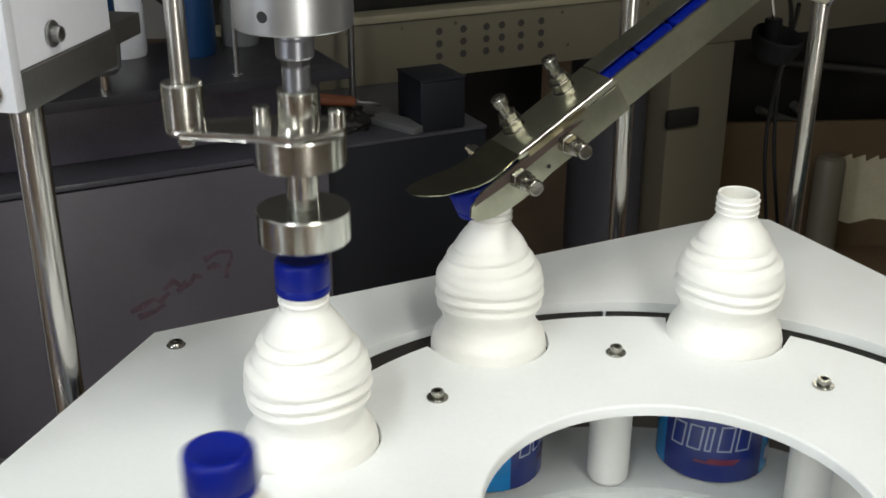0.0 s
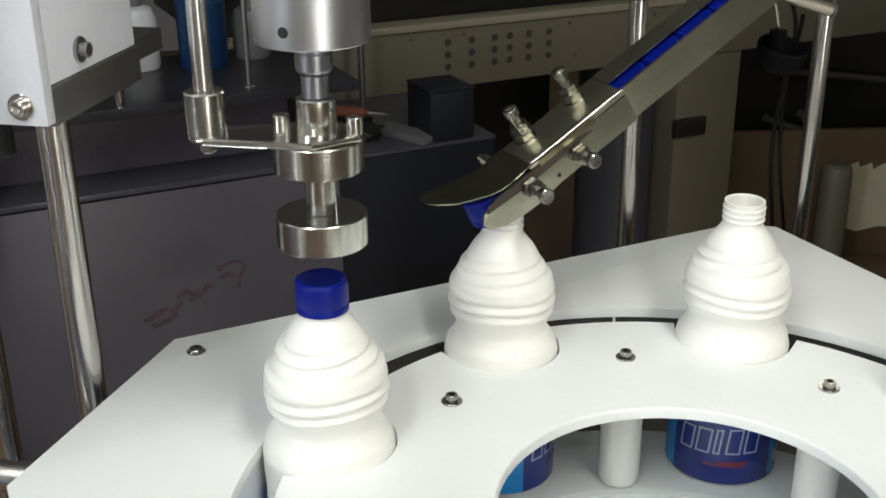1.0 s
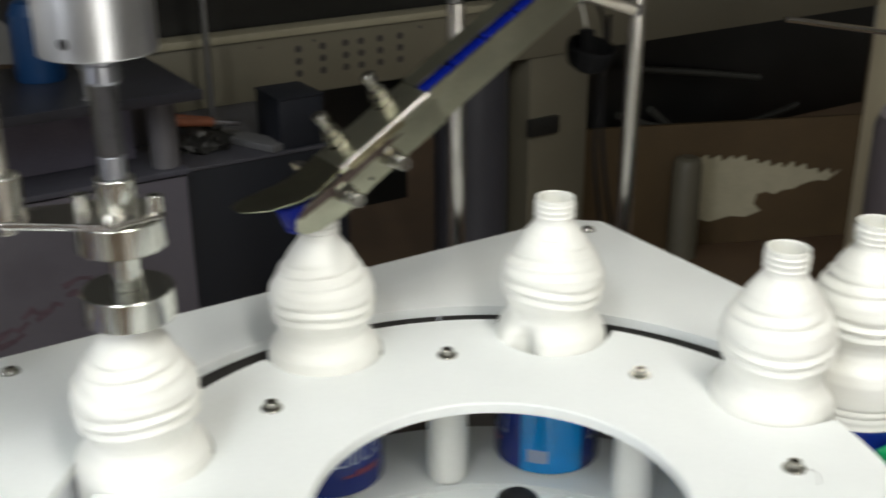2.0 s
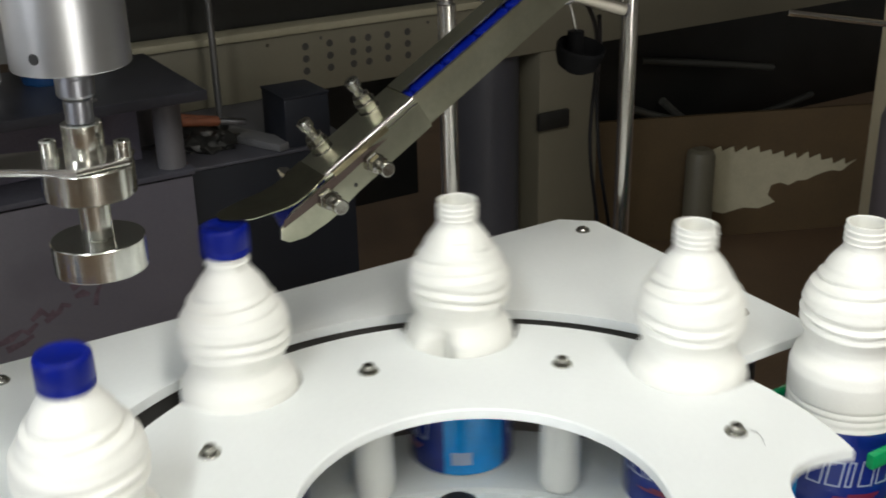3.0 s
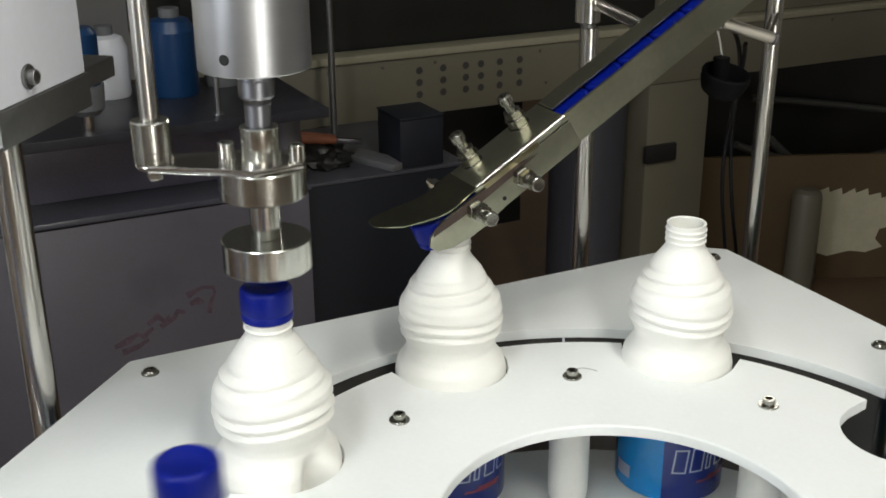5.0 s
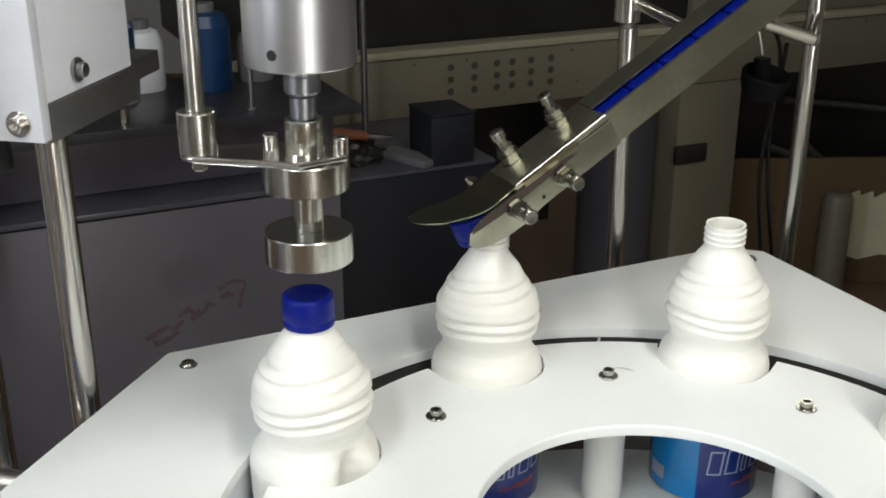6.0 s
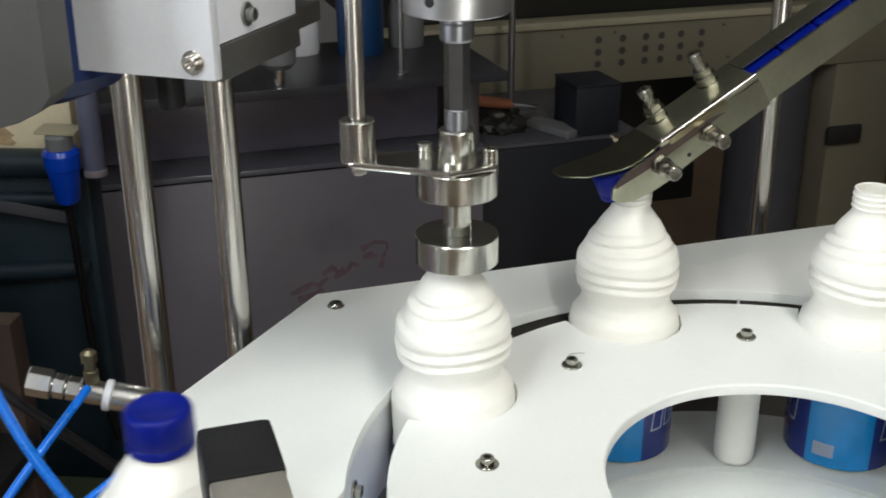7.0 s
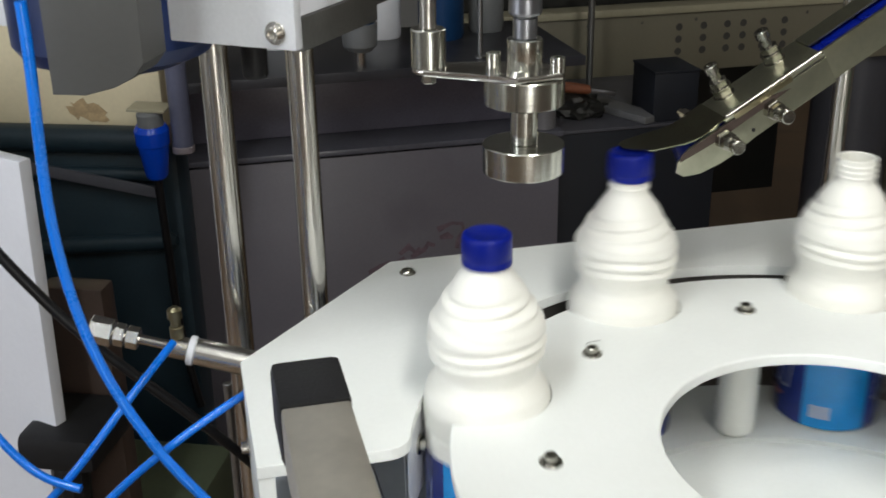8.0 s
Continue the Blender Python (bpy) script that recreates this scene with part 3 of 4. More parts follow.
# ---- capping head ----
def capping_spindle():
    """The fixed drum with its quill over the capping station."""
    s = empty("spindle_drum", "satin aluminium spindle drum hanging over the capping station", "spindle", m=pose(*HEAD, 0))
    bm = bmesh.new()
    lathe(bm, [(0, 1.2975), (0.0365, 1.2975), (0.0372, 1.2983), (0.0372, 1.43), (0.034, 1.436), (0, 1.436)], 72)
    part("drum", bm, DRUM, s)
    bm = bmesh.new()
    d = Vector((-0.42, -0.9, 0)).normalized()
    rod(bm, d * 0.0362, d * 0.0376, 0.0036)
    m = Matrix.Translation((0, 0, 1.3090))
    part("set_screw_hole", bm, HOLE, s, m=m)
    bm = bmesh.new()
    lathe(bm, [(0, 1.2772), (0.0112, 1.2772), (0.0122, 1.2790), (0.0122, 1.2890), (0.0115, 1.2905), (0.0115, 1.2975), (0, 1.2975)], 40)
    part("quill", bm, QUILL, s)


capping_spindle()


def capping_head():
    """Everything that goes up and down; z = 0 is the chuck's lower face."""
    h = empty("capping_head", "turned steel capping chuck with clamp ring and side arm", "capping head")
    bm = bmesh.new()
    lathe(bm, [(0.0192, 0), (0.0302, 0), (0.0311, 0.0008), (0.0311, 0.0212), (0.0304, 0.022), (0, 0.022), (0, 0.0195), (0.0192, 0.0195), (0.0192, 0)], 96)
    part("chuck", bm, TURNED, h)
    bm = bmesh.new()
    cyl(bm, 0.0105, 0.022, 0.054, 40)
    part("shaft", bm, TURNED, h)
    bm = bmesh.new()
    lathe(bm, [(0, 0.053), (0.0293, 0.053), (0.0301, 0.0538), (0.0301, 0.0732), (0.0295, 0.074), (0, 0.074)], 96)
    part("clamp_ring", bm, TURNED, h)
    bm = bmesh.new()
    lathe(bm, [(0, 0.0784), (0.0130, 0.0784), (0.0132, 0.079), (0.0132, 0.1008), (0.0125, 0.1015), (0, 0.1015)], 48)
    part("collar", bm, TURNED, h)
    bm = bmesh.new()
    cyl(bm, 0.0090, 0.1015, 0.117, 32)
    part("neck_piece", bm, QUILL, h)
    bm = bmesh.new()
    lathe(bm, [(0, 0.117), (0.0092, 0.117), (0.0092, 0.19), (0, 0.19)], 6)
    part("hex_shaft", bm, DARKSTEEL, h, "dark hexagonal shaft")
    bm = bmesh.new()
    out = arc(-0.0715, 0.0, 0.0125, 75, 262, 14) + [(-0.031, -0.0200), (-0.002, -0.0318), (0.029, -0.0130), (0.030, 0.010), (0.004, 0.029), (-0.030, 0.018)]
    slab(bm, out, 0.0740, 0.0788, 0)
    rim = [e for e in bm.edges if abs(e.verts[0].co.z - e.verts[1].co.z) < 1e-6]
    bmesh.ops.bevel(bm, geom=rim, offset=0.0022, segments=4, profile=0.5, affect="EDGES", clamp_overlap=True)
    part("side_arm", bm, CHROME, h, "flat polished steel side arm")
    bm = bmesh.new()
    lathe(bm, [(0, 0.0784), (0.0122, 0.0784), (0.0130, 0.0792), (0.0130, 0.1065), (0.0122, 0.1073), (0, 0.1073)], 40)
    part("bushing", bm, TURNED, h, m=pose(-0.0715, 0, 0))
    bm = bmesh.new()
    cyl(bm, 0.0064, 0.107, 0.36, 28)
    part("guide_rod", bm, STEEL, h, m=pose(-0.0715, 0, 0))
    bm = bmesh.new()
    cyl(bm, 0.0055, 0.066, 0.0742, 6)
    part("nut", bm, CHROME, h, m=pose(-0.0715, 0, 0))
    for x, y in ((-0.0235, 0.004), (0.0245, -0.006)):
        bm = bmesh.new()
        lathe(bm, [(0, 0.0783), (0.0056, 0.0783), (0.0056, 0.089), (0.005, 0.0896), (0.0028, 0.0896), (0.0026, 0.086), (0, 0.0858)], 24)
        part("screw", bm, TURNED, h, m=pose(x, y, 0))
    return h


HEADTHING = capping_head()


# ---- cap chute ----
SLOPE = 31.0
CHUTE_AT = UV @ pose(0.093, RP, 1.2125, 0, -SLOPE, 0)   # x runs up the chute, z off its cover


def cap_chute():
    c = empty("cap_chute", "sloping steel cap chute with bolted end block and tongue", "cap chute", m=CHUTE_AT)
    ln = 0.62
    t = 0.0015
    bm = bmesh.new()
    # channel: floor, near wall, far wall with a broad inward lip
    lo, hi = -0.0245, 0.0054
    sec = [(-0.0215, hi), (-0.0215, lo), (0.0215, lo), (0.0215, hi + 0.0006), (-0.0010, hi + 0.0006), (-0.0010, hi + 0.0006 - t), (0.0215 - t, hi + 0.0006 - t),
           (0.0215 - t, lo + t), (-0.0215 + t, lo + t), (-0.0215 + t, hi - 0.0012), (-0.0188, hi - 0.0012), (-0.0188, hi)]
    ends = [[bm.verts.new((x, y, z)) for y, z in sec] for x in (0.0043, ln)]
    for k in range(len(sec)):
        q = (k + 1) % len(sec)
        bm.faces.new((ends[0][k], ends[0][q], ends[1][q], ends[1][k]))
    bm.faces.new(ends[0])
    bm.faces.new(ends[1][::-1])
    part("channel", bm, CHUTE, c)
    # end block: side cheeks, cover and tongue
    for y, sg in ((-0.0240, -1), (0.0228, 1)):
        bm = bmesh.new()
        out = [(-0.148, -0.004), (-0.153, -0.011), (-0.149, -0.018), (-0.136, -0.0245), (-0.116, -0.0275), (-0.102, -0.0280), (-0.090, -0.0262), (-0.0786, -0.0252),
               (0.004, -0.0248), (0.004, 0.0), (-0.112, 0.001), (-0.134, 0.001)]
        if sg > 0:
            out = [(-0.108, -0.022), (-0.100, -0.0270), (-0.0786, -0.0252), (0.004, -0.0248), (0.004, 0.0), (-0.104, 0.001)]
        slab(bm, out, 0, 0.0024, 0.0004)
        part("cheek", bm, CHUTE, c, m=Matrix.Translation((0, y + (0.0012 if sg > 0 else 0.0012), 0)) @ Matrix.Rotation(radians(90), 4, "X"))
    bm = bmesh.new()
    box(bm, -0.100, 0.0040, -0.0152, 0.0245, 0.0024, 0.0042, 0.0006)
    part("cover", bm, CHUTE, c)
    bm = bmesh.new()
    rod(bm, (-0.094, -0.0232, 0.0056), (0.003, -0.0232, 0.0056), 0.0022, 16, 0.0008)
    part("edge_bar", bm, CHROME, c, "thin polished edge bar")
    bm = bmesh.new()
    box(bm, -0.096, 0.004, -0.0250, -0.0156, 0.0014, 0.0044, 0.0008)
    part("clamp_strip", bm, CHUTE, c)
    bm = bmesh.new()
    box(bm, -0.088, -0.030, -0.0272, -0.0262, 0.0002, 0.0050, 0.0003)
    part("inner_strip", bm, BRASSY, c, "yellowed clamp strip")
    # Dark strip painted in for the shadow gap below the tongue.
    bm = bmesh.new()
    slab(bm, [(-0.146, -0.0045), (-0.142, 0.0008), (-0.060, 0.0012), (-0.034, -0.0050), (-0.060, -0.0062), (-0.110, -0.0072)], 0, 0.0006)
    part("gap_shade", bm, DKBROWN, c, "dark strip standing for the shaded gap under the tongue", m=pose(0, -0.02545, 0, 90, 0, 0))
    # tongue: sheet that flattens out towards a rounded tip
    bm = bmesh.new()
    tk = 0.0014
    prof = [(-0.094, 0.0040), (-0.104, 0.0034), (-0.116, 0.0026), (-0.124, 0.0032), (-0.134, 0.0055), (-0.160, 0.016), (-0.172, 0.0225), (-0.178, 0.0256)]
    half = [0.0236, 0.0238, 0.0240, 0.0240, 0.0235, 0.0200, 0.0130, 0.0060]
    ends = []
    for (x, z), w in zip(prof, half):
        ends.append([bm.verts.new((x, -w, z)), bm.verts.new((x, w, z)), bm.verts.new((x, w, z + tk)), bm.verts.new((x, -w, z + tk))])
    for a, b in zip(ends, ends[1:]):
        for k in range(4):
            q = (k + 1) % 4
            bm.faces.new((a[k], a[q], b[q], b[k]))
    bm.faces.new(ends[0])
    bm.faces.new(ends[-1][::-1])
    part("tongue", bm, TONGUE, c, "bent polished steel tongue with a dark reflection in its colour")

    def stud(bm):
        lathe(bm, [(0, 0), (0.0085, 0), (0.0085, 0.0015), (0.006, 0.0018), (0.006, 0.002)], 28)
        lathe(bm, [(0.003, 0.0018), (0.0078, 0.002), (0.0078, 0.0075), (0.003, 0.0078)], 6)
        lathe(bm, [(0.003, 0.0078), (0.0082, 0.008), (0.0082, 0.0096), (0.003, 0.0098)], 28)
        lathe(bm, [(0.003, 0.0098), (0.0070, 0.010), (0.0070, 0.0155), (0.003, 0.0158)], 6)
        lathe(bm, [(0.004, 0.0155), (0.0040, 0.0240), (0.0055, 0.0242), (0.0055, 0.0300), (0.0046, 0.0308), (0.0026, 0.0308), (0.0024, 0.0285), (0, 0.0284)], 20)
        return bm
    me = mesh_of("stud_bolt", stud(bmesh.new()), BOLT)
    for x in (-0.0745, -0.0220):
        ob = new("stud_bolt", me)
        ob.parent = c
        ob.matrix_basis = pose(x, 0.0155, 0.0030) @ Matrix.Diagonal((1.15, 1.15, 1.05, 1))
    bm = bmesh.new()
    lathe(bm, [(0, 0), (0.0072, 0), (0.0072, 0.0055), (0.0066, 0.006), (0.0035, 0.006)], 6)
    lathe(bm, [(0.0036, 0.006), (0.0064, 0.0062), (0.0064, 0.0115), (0.003, 0.0118)], 6)
    lathe(bm, [(0.0036, 0.0118), (0.0036, 0.0180), (0.0050, 0.0182), (0.0050, 0.0225), (0.0042, 0.0232), (0, 0.0230)], 20)
    side = mesh_of("side_bolt", bm, BOLT)
    for x, z in ((-0.104, -0.0085), (-0.0560, -0.0110)):
        ob = new("side_bolt", side)
        ob.parent = c
        ob.matrix_basis = pose(x, -0.0264, z, 90, 0, 0) @ Matrix.Diagonal((1.25, 1.25, 1.2, 1))
    bm = bmesh.new()
    lathe(bm, [(0, 0), (0.006, 0), (0.006, 0.005), (0.0035, 0.0052), (0.0035, 0.010), (0, 0.0102)], 12)
    part("side_bolt", bm, CHROME, c, m=pose(-0.108, 0.0252, -0.0010, -90, 0, 0) @ Matrix.Diagonal((1, 1, 1.9, 1)))
    bm = bmesh.new()
    rod(bm, (-0.078, -0.0254, -0.0185), (-0.078, -0.0251, -0.0185), 0.0018)
    part("drilled_hole", bm, HOLE, c)
    return c


cap_chute()


# ---- posts and brackets of the machine ----
def post(x, y, r, z0, z1, label, m=None):
    p = empty("steel_post", label, "post", "machine posts", m=pose(x, y, 0))
    bm = bmesh.new()
    cyl(bm, r, z0 + 0.008, z1, 32, 0.001)
    part("tube", bm, CHROME, p)
    bm = bmesh.new()
    lathe(bm, [(0, z0), (r * 2.1, z0), (r * 2.1, z0 + 0.006), (r * 1.2, z0 + 0.010), (0, z0 + 0.010)], 32)
    part("flange", bm, DULL, p)
    return p


chute_post = post(0.064, 0.518, 0.0098, 0.0, 1.245, "polished steel post behind the guide plate")
bm = bmesh.new()
cyl(bm, 0.0135, 1.2495, 1.36, 32, 0.0012, pose(-0.0025, 0, 0))
part("sleeve", bm, CHROME, chute_post)
bm = bmesh.new()
cyl(bm, 0.0080, 1.2440, 1.2500, 24, 0.0005, pose(-0.0015, 0, 0))
part("spigot", bm, DULL, chute_post)
bm = bmesh.new()
rod(bm, (0.008, -0.004, 1.268), (0.034, -0.118, 1.262), 0.0060, 20, 0.001)
part("support_rod", bm, CHROME, chute_post)
post(0.264, 0.532, 0.0090, 0.0, 1.60, "polished steel post carrying the cap chute bracket")
post(-0.443, 0.205, 0.0120, 0.0, 1.2605, "polished steel post under the drive housing")
post(-0.520, 0.205, 0.0128, 0.0, 1.2605, "polished steel post under the drive housing")


def bracket():
    b = empty("chute_bracket", "steel clamp rod joining the chute to its post", "bracket")
    bm = bmesh.new()
    rod(bm, (0.150, 0.395, 1.273), (0.217, 0.401, 1.2520), 0.0056, 20, 0.002)
    part("rod", bm, SATIN, b)
    bm = bmesh.new()
    rod(bm, (0.217, 0.401, 1.2520), (0.2193, 0.4012, 1.2513), 0.0060, 20, 0.001)
    part("end_plug", bm, LEGGREY, b)
    bm = bmesh.new()
    rod(bm, (0.211, 0.401, 1.2535), (0.262, 0.524, 1.253), 0.0042)
    part("cross_rod", bm, CHROME, b)
    bm = bmesh.new()
    rod(bm, (0.152, 0.372, 1.2735), (0.152, 0.402, 1.2725), 0.0085, 24, 0.002)
    part("clamp_ring", bm, DULL, b)


bracket()


def sensor_cup():
    s = empty("sensor_cup", "black rubber sensor cup hanging beside the chute", "sensor", m=pose(0.169, 0.402, 1.195))
    bm = bmesh.new()
    lathe(bm, [(0, 0.004), (0.012, 0.003), (0.019, 0.008), (0.0225, 0.018), (0.0235, 0.026), (0.0225, 0.0285), (0.021, 0.026), (0.017, 0.014), (0.0, 0.011)], 40, pose(0, 0, 0, 14, 8, 0))
    part("cup", bm, CUP, s)
    bm = bmesh.new()
    cyl(bm, 0.008, 0.010, 0.040, 24)
    part("stem", bm, CUP, s)
    tube("wire", [(0, 0, 0.038), (-0.004, -0.004, 0.060), (-0.012, -0.006, 0.076)], 0.0016, STEEL, s)
    tube("cable", [(0.012, 0.004, 0.062), (0.030, 0.03, 0.04), (0.056, 0.11, -0.02), (0.060, 0.152, -0.10), (0.066, 0.158, -0.17), (0.082, 0.160, -0.25), (0.10, 0.17, -0.42)], 0.0022, CABLE, s)
    tube("cable", [(0.026, 0.012, 0.05), (0.040, 0.05, 0.02), (0.064, 0.14, -0.03), (0.070, 0.158, -0.10), (0.080, 0.160, -0.18), (0.098, 0.162, -0.26), (0.12, 0.17, -0.42)], 0.0022, CABLE, s)


sensor_cup()


def drive_housing():
    """The carriage box over the two left posts."""
    h = empty("drive_housing", "white and aluminium drive housing on two posts", "housing", m=pose(-0.3995, 0.052, 1.2575, 0, 0, -14))
    bm = bmesh.new()
    box(bm, -0.40, 0.0, 0.0, 0.010, 0.0, 0.22, 0.0015)
    part("front_plate", bm, ALU, h, "scuffed aluminium front plate")
    bm = bmesh.new()
    box(bm, -0.395, -0.002, 0.0102, 0.130, 0.022, 0.22, 0.002)
    part("body", bm, OFFWHITE, h)
    bm = bmesh.new()
    box(bm, -0.012, -0.001, 0.0104, 0.133, -0.003, 0.0215, 0.001)
    part("lower_rail", bm, DULL, h)
    bm = bmesh.new()
    box(bm, -0.20, -0.014, 0.0104, 0.20, 0.004, 0.020, 0.001)
    part("mount_plate", bm, DULL, h)
    bm = bmesh.new()
    cap_screw(bm)
    part("bolt", bm, CHROME, h, m=pose(-0.016, -0.0001, 0.012, 90, 0, 0))
    bm = bmesh.new()
    cap_screw(bm)
    part("bolt", bm, DULL, h, m=pose(-0.0018, 0.052, 0.036, 0, 90, 0))
    bm = bmesh.new()
    lathe(bm, [(0, 0.0), (0.009, 0), (0.010, -0.001), (0.010, -0.028), (0.009, -0.030), (0, -0.030)], 28)
    part("black_foot", bm, RUBBER, h, m=pose(-0.055, 0.03, 0.0))


drive_housing()


def motor_casing():
    c = empty("motor_casing", "grey motor casing with a blue underside", "motor", m=pose(-0.56, 0.0, 1.235))
    bm = bmesh.new()
    out = [(-0.002, 0.0), (0.022, 0.0), (0.044, 0.006), (0.060, 0.014), (0.068, 0.024), (0.070, 0.20), (-0.002, 0.20)]
    slab(bm, out, 0, 0.04, 0.002)
    part("casing", bm, MOTOR, c, m=pose(0, 0.04, 0, 90, 0, 0))
    bm = bmesh.new()
    lathe(bm, [(0, 0.0), (0.05, 0.003), (0.072, 0.012), (0.080, 0.024), (0.082, 0.18), (0, 0.18)], 48, pose(-0.008, 0.125, -0.009))
    part("blue_shell", bm, SHELL, c)
    bm = bmesh.new()
    rod(bm, (0.03, 0.15, 0.178), (0.03, 0.15, 0.26), 0.02)
    part("hanger", bm, DULL, c)


motor_casing()


def air_cylinder():
    a = empty("air_cylinder", "small steel air cylinder with hexagon nuts and fitting", "air cylinder", m=along((-0.625, 0.118, 0.990), (-0.415, 0.150, 0.934)))
    piston = None
    for name, r, z0, z1, n, mtl in (("piston_rod", 0.0045, 0.018, 0.110, 20, CHROME), ("end_nut", 0.0125, 0.0, 0.020, 6, BRIGHT), ("lock_nut", 0.0105, 0.0215, 0.031, 6, BRIGHT),
                                    ("jam_nut", 0.0102, 0.0325, 0.0435, 6, BRIGHT), ("front_collar", 0.0105, 0.072, 0.088, 28, STEEL), ("ring", 0.0135, 0.088, 0.094, 28, OFFWHITE), ("barrel", 0.0122, 0.094, 0.226, 36, BRIGHT)):
        bm = bmesh.new()
        cyl(bm, r, z0, z1, n, 0.0008)
        made = part(name, bm, mtl, piston if name.endswith("_nut") else a)
        if name == "piston_rod":
            piston = made
    back = along((-0.625, 0.118, 0.990), (-0.415, 0.150, 0.934)).inverted()
    bm = bmesh.new()
    lathe(bm, [(0, 0.0), (0.006, 0), (0.006, 0.010), (0.0045, 0.011), (0.0045, 0.018), (0.0065, 0.019), (0.0065, 0.027), (0.003, 0.030), (0, 0.030)], 16)
    part("bleed_valve", bm, BRASSY, a, "dull brass bleed valve", m=back @ pose(-0.550, 0.130, 0.980))
    bm = bmesh.new()
    cyl(bm, 0.006, 0.008, 0.026, 20)
    part("elbow", bm, OFFWHITE, a, m=pose(0, 0, 0.092, 90, 0, 60))
    return piston


PISTON = air_cylinder()


def hoses():
    lab = "bright blue pneumatic hose"
    tube("air_hose", [(-0.575, 0.0, 1.30), (-0.574, 0.0, 1.25), (-0.583, 0.0, 1.16), (-0.570, 0.0, 1.05), (-0.535, 0.0, 0.968), (-0.491, 0.0, 0.908), (-0.44, 0.01, 0.85)], 0.0042, HOSE, None, lab, "hose")
    tube("air_hose", [(-0.543, 0.105, 0.988), (-0.551, 0.07, 0.978), (-0.57, 0.02, 0.952), (-0.60, 0.0, 0.91), (-0.64, 0.0, 0.87)], 0.0036, HOSE, None, lab, "hose")
    tube("air_hose", [(-0.452, 0.08, 0.972), (-0.480, 0.05, 0.962), (-0.53, 0.02, 0.93), (-0.562, 0.0, 0.903), (-0.60, 0.0, 0.86)], 0.0036, HOSE, None, lab, "hose")
    tube("air_hose", [(-0.70, 0.0, 1.02), (-0.665, 0.0, 0.962), (-0.64, 0.0, 0.925), (-0.618, 0.0, 0.909), (-0.59, 0.0, 0.905)], 0.0036, HOSE, None, lab, "hose")
    tube("black_cable", [(-0.72, 0.12, 1.08), (-0.66, 0.12, 1.0), (-0.60, 0.14, 0.93), (-0.53, 0.16, 0.86), (-0.47, 0.18, 0.78)], 0.005, CABLE, None, "thick black rubber cable hanging beside the machine", "cable")


hoses()


def capped_tube():
    """The square stainless arm with a black end cap at the outfeed."""
    c = empty("square_tube", "square stainless tube arm with a black plastic end cap", "tube", m=UV @ pose(-0.3838, -0.0775, 1.162))
    bm = bmesh.new()
    box(bm, -0.0168, 0.0168, -0.62, -0.0455, -0.0350, -0.0012, 0.002)
    part("tube", bm, SATIN, c)
    bm = bmesh.new()
    box(bm, -0.0180, 0.0180, -0.0453, 0.0, -0.0362, 0.0, 0.0042)
    part("end_cap", bm, RUBBER, c, "black plastic end cap")
    bm = bmesh.new()
    box(bm, -0.0168, 0.0168, -0.60, -0.565, -1.162, -0.0352, 0.002)
    part("leg", bm, STEEL, c)


# ---- workshop behind ----
def grey_cabinet():
    c = empty("grey_cabinet", "grey painted cabinet with faded red handwriting and dark glossy top", "cabinet", m=UV)
    bm = bmesh.new()
    box(bm, -0.46, 0.298, 1.468, 2.02, 0.0, 0.762, 0.004)
    part("body", bm, CABINET, c)
    bm = bmesh.new()
    box(bm, -0.466, 0.302, 1.462, 1.90, 0.7665, 0.778, 0.002)
    part("top", bm, DARKTOP, c, "dark glossy cabinet top")
    # Added panel that fills the space under the shelf with blue-grey tone.
    bm = bmesh.new()
    box(bm, -0.46, 0.235, 1.575, 1.590, 0.7785, 0.9400, 0.002)
    part("riser", bm, RISER, c, "added glossy blue-grey riser panel with painted reflections")
    y = 1.4668
    rnd = random.Random(8)
    strokes = (((-0.105, 0.512), (-0.080, 0.520), (-0.060, 0.530), (-0.050, 0.522), (-0.030, 0.537)), ((-0.040, 0.545), (-0.020, 0.560), (-0.008, 0.546), (0.004, 0.553)),
               ((-0.016, 0.536), (0.012, 0.550), (0.020, 0.562), (0.034, 0.556)), ((0.040, 0.590), (0.070, 0.602), (0.092, 0.598), (0.094, 0.586), (0.084, 0.566), (0.080, 0.545)),
               ((-0.092, 0.498), (-0.060, 0.505), (-0.040, 0.515)), ((0.044, 0.572), (0.060, 0.576), (0.072, 0.570)))
    for k, pts in enumerate(strokes):
        bm = bmesh.new()
        edge = []
        for i, (x, z) in enumerate(pts):
            (xa, za), (xb, zb) = pts[max(0, i - 1)], pts[min(len(pts) - 1, i + 1)]
            n = Vector((za - zb, xb - xa)).normalized() * (0.0056 + rnd.uniform(-0.0024, 0.0024))
            edge.append([bm.verts.new((x + sg * n.x, y - 0.0001 * k, z + sg * n.y)) for sg in (-1, 1)])
        for p, q in zip(edge, edge[1:]):
            bm.faces.new((p[0], q[0], q[1], p[1]))
        part("marker_stroke", bm, REDINK, c, "faded red marker stroke")


grey_cabinet()


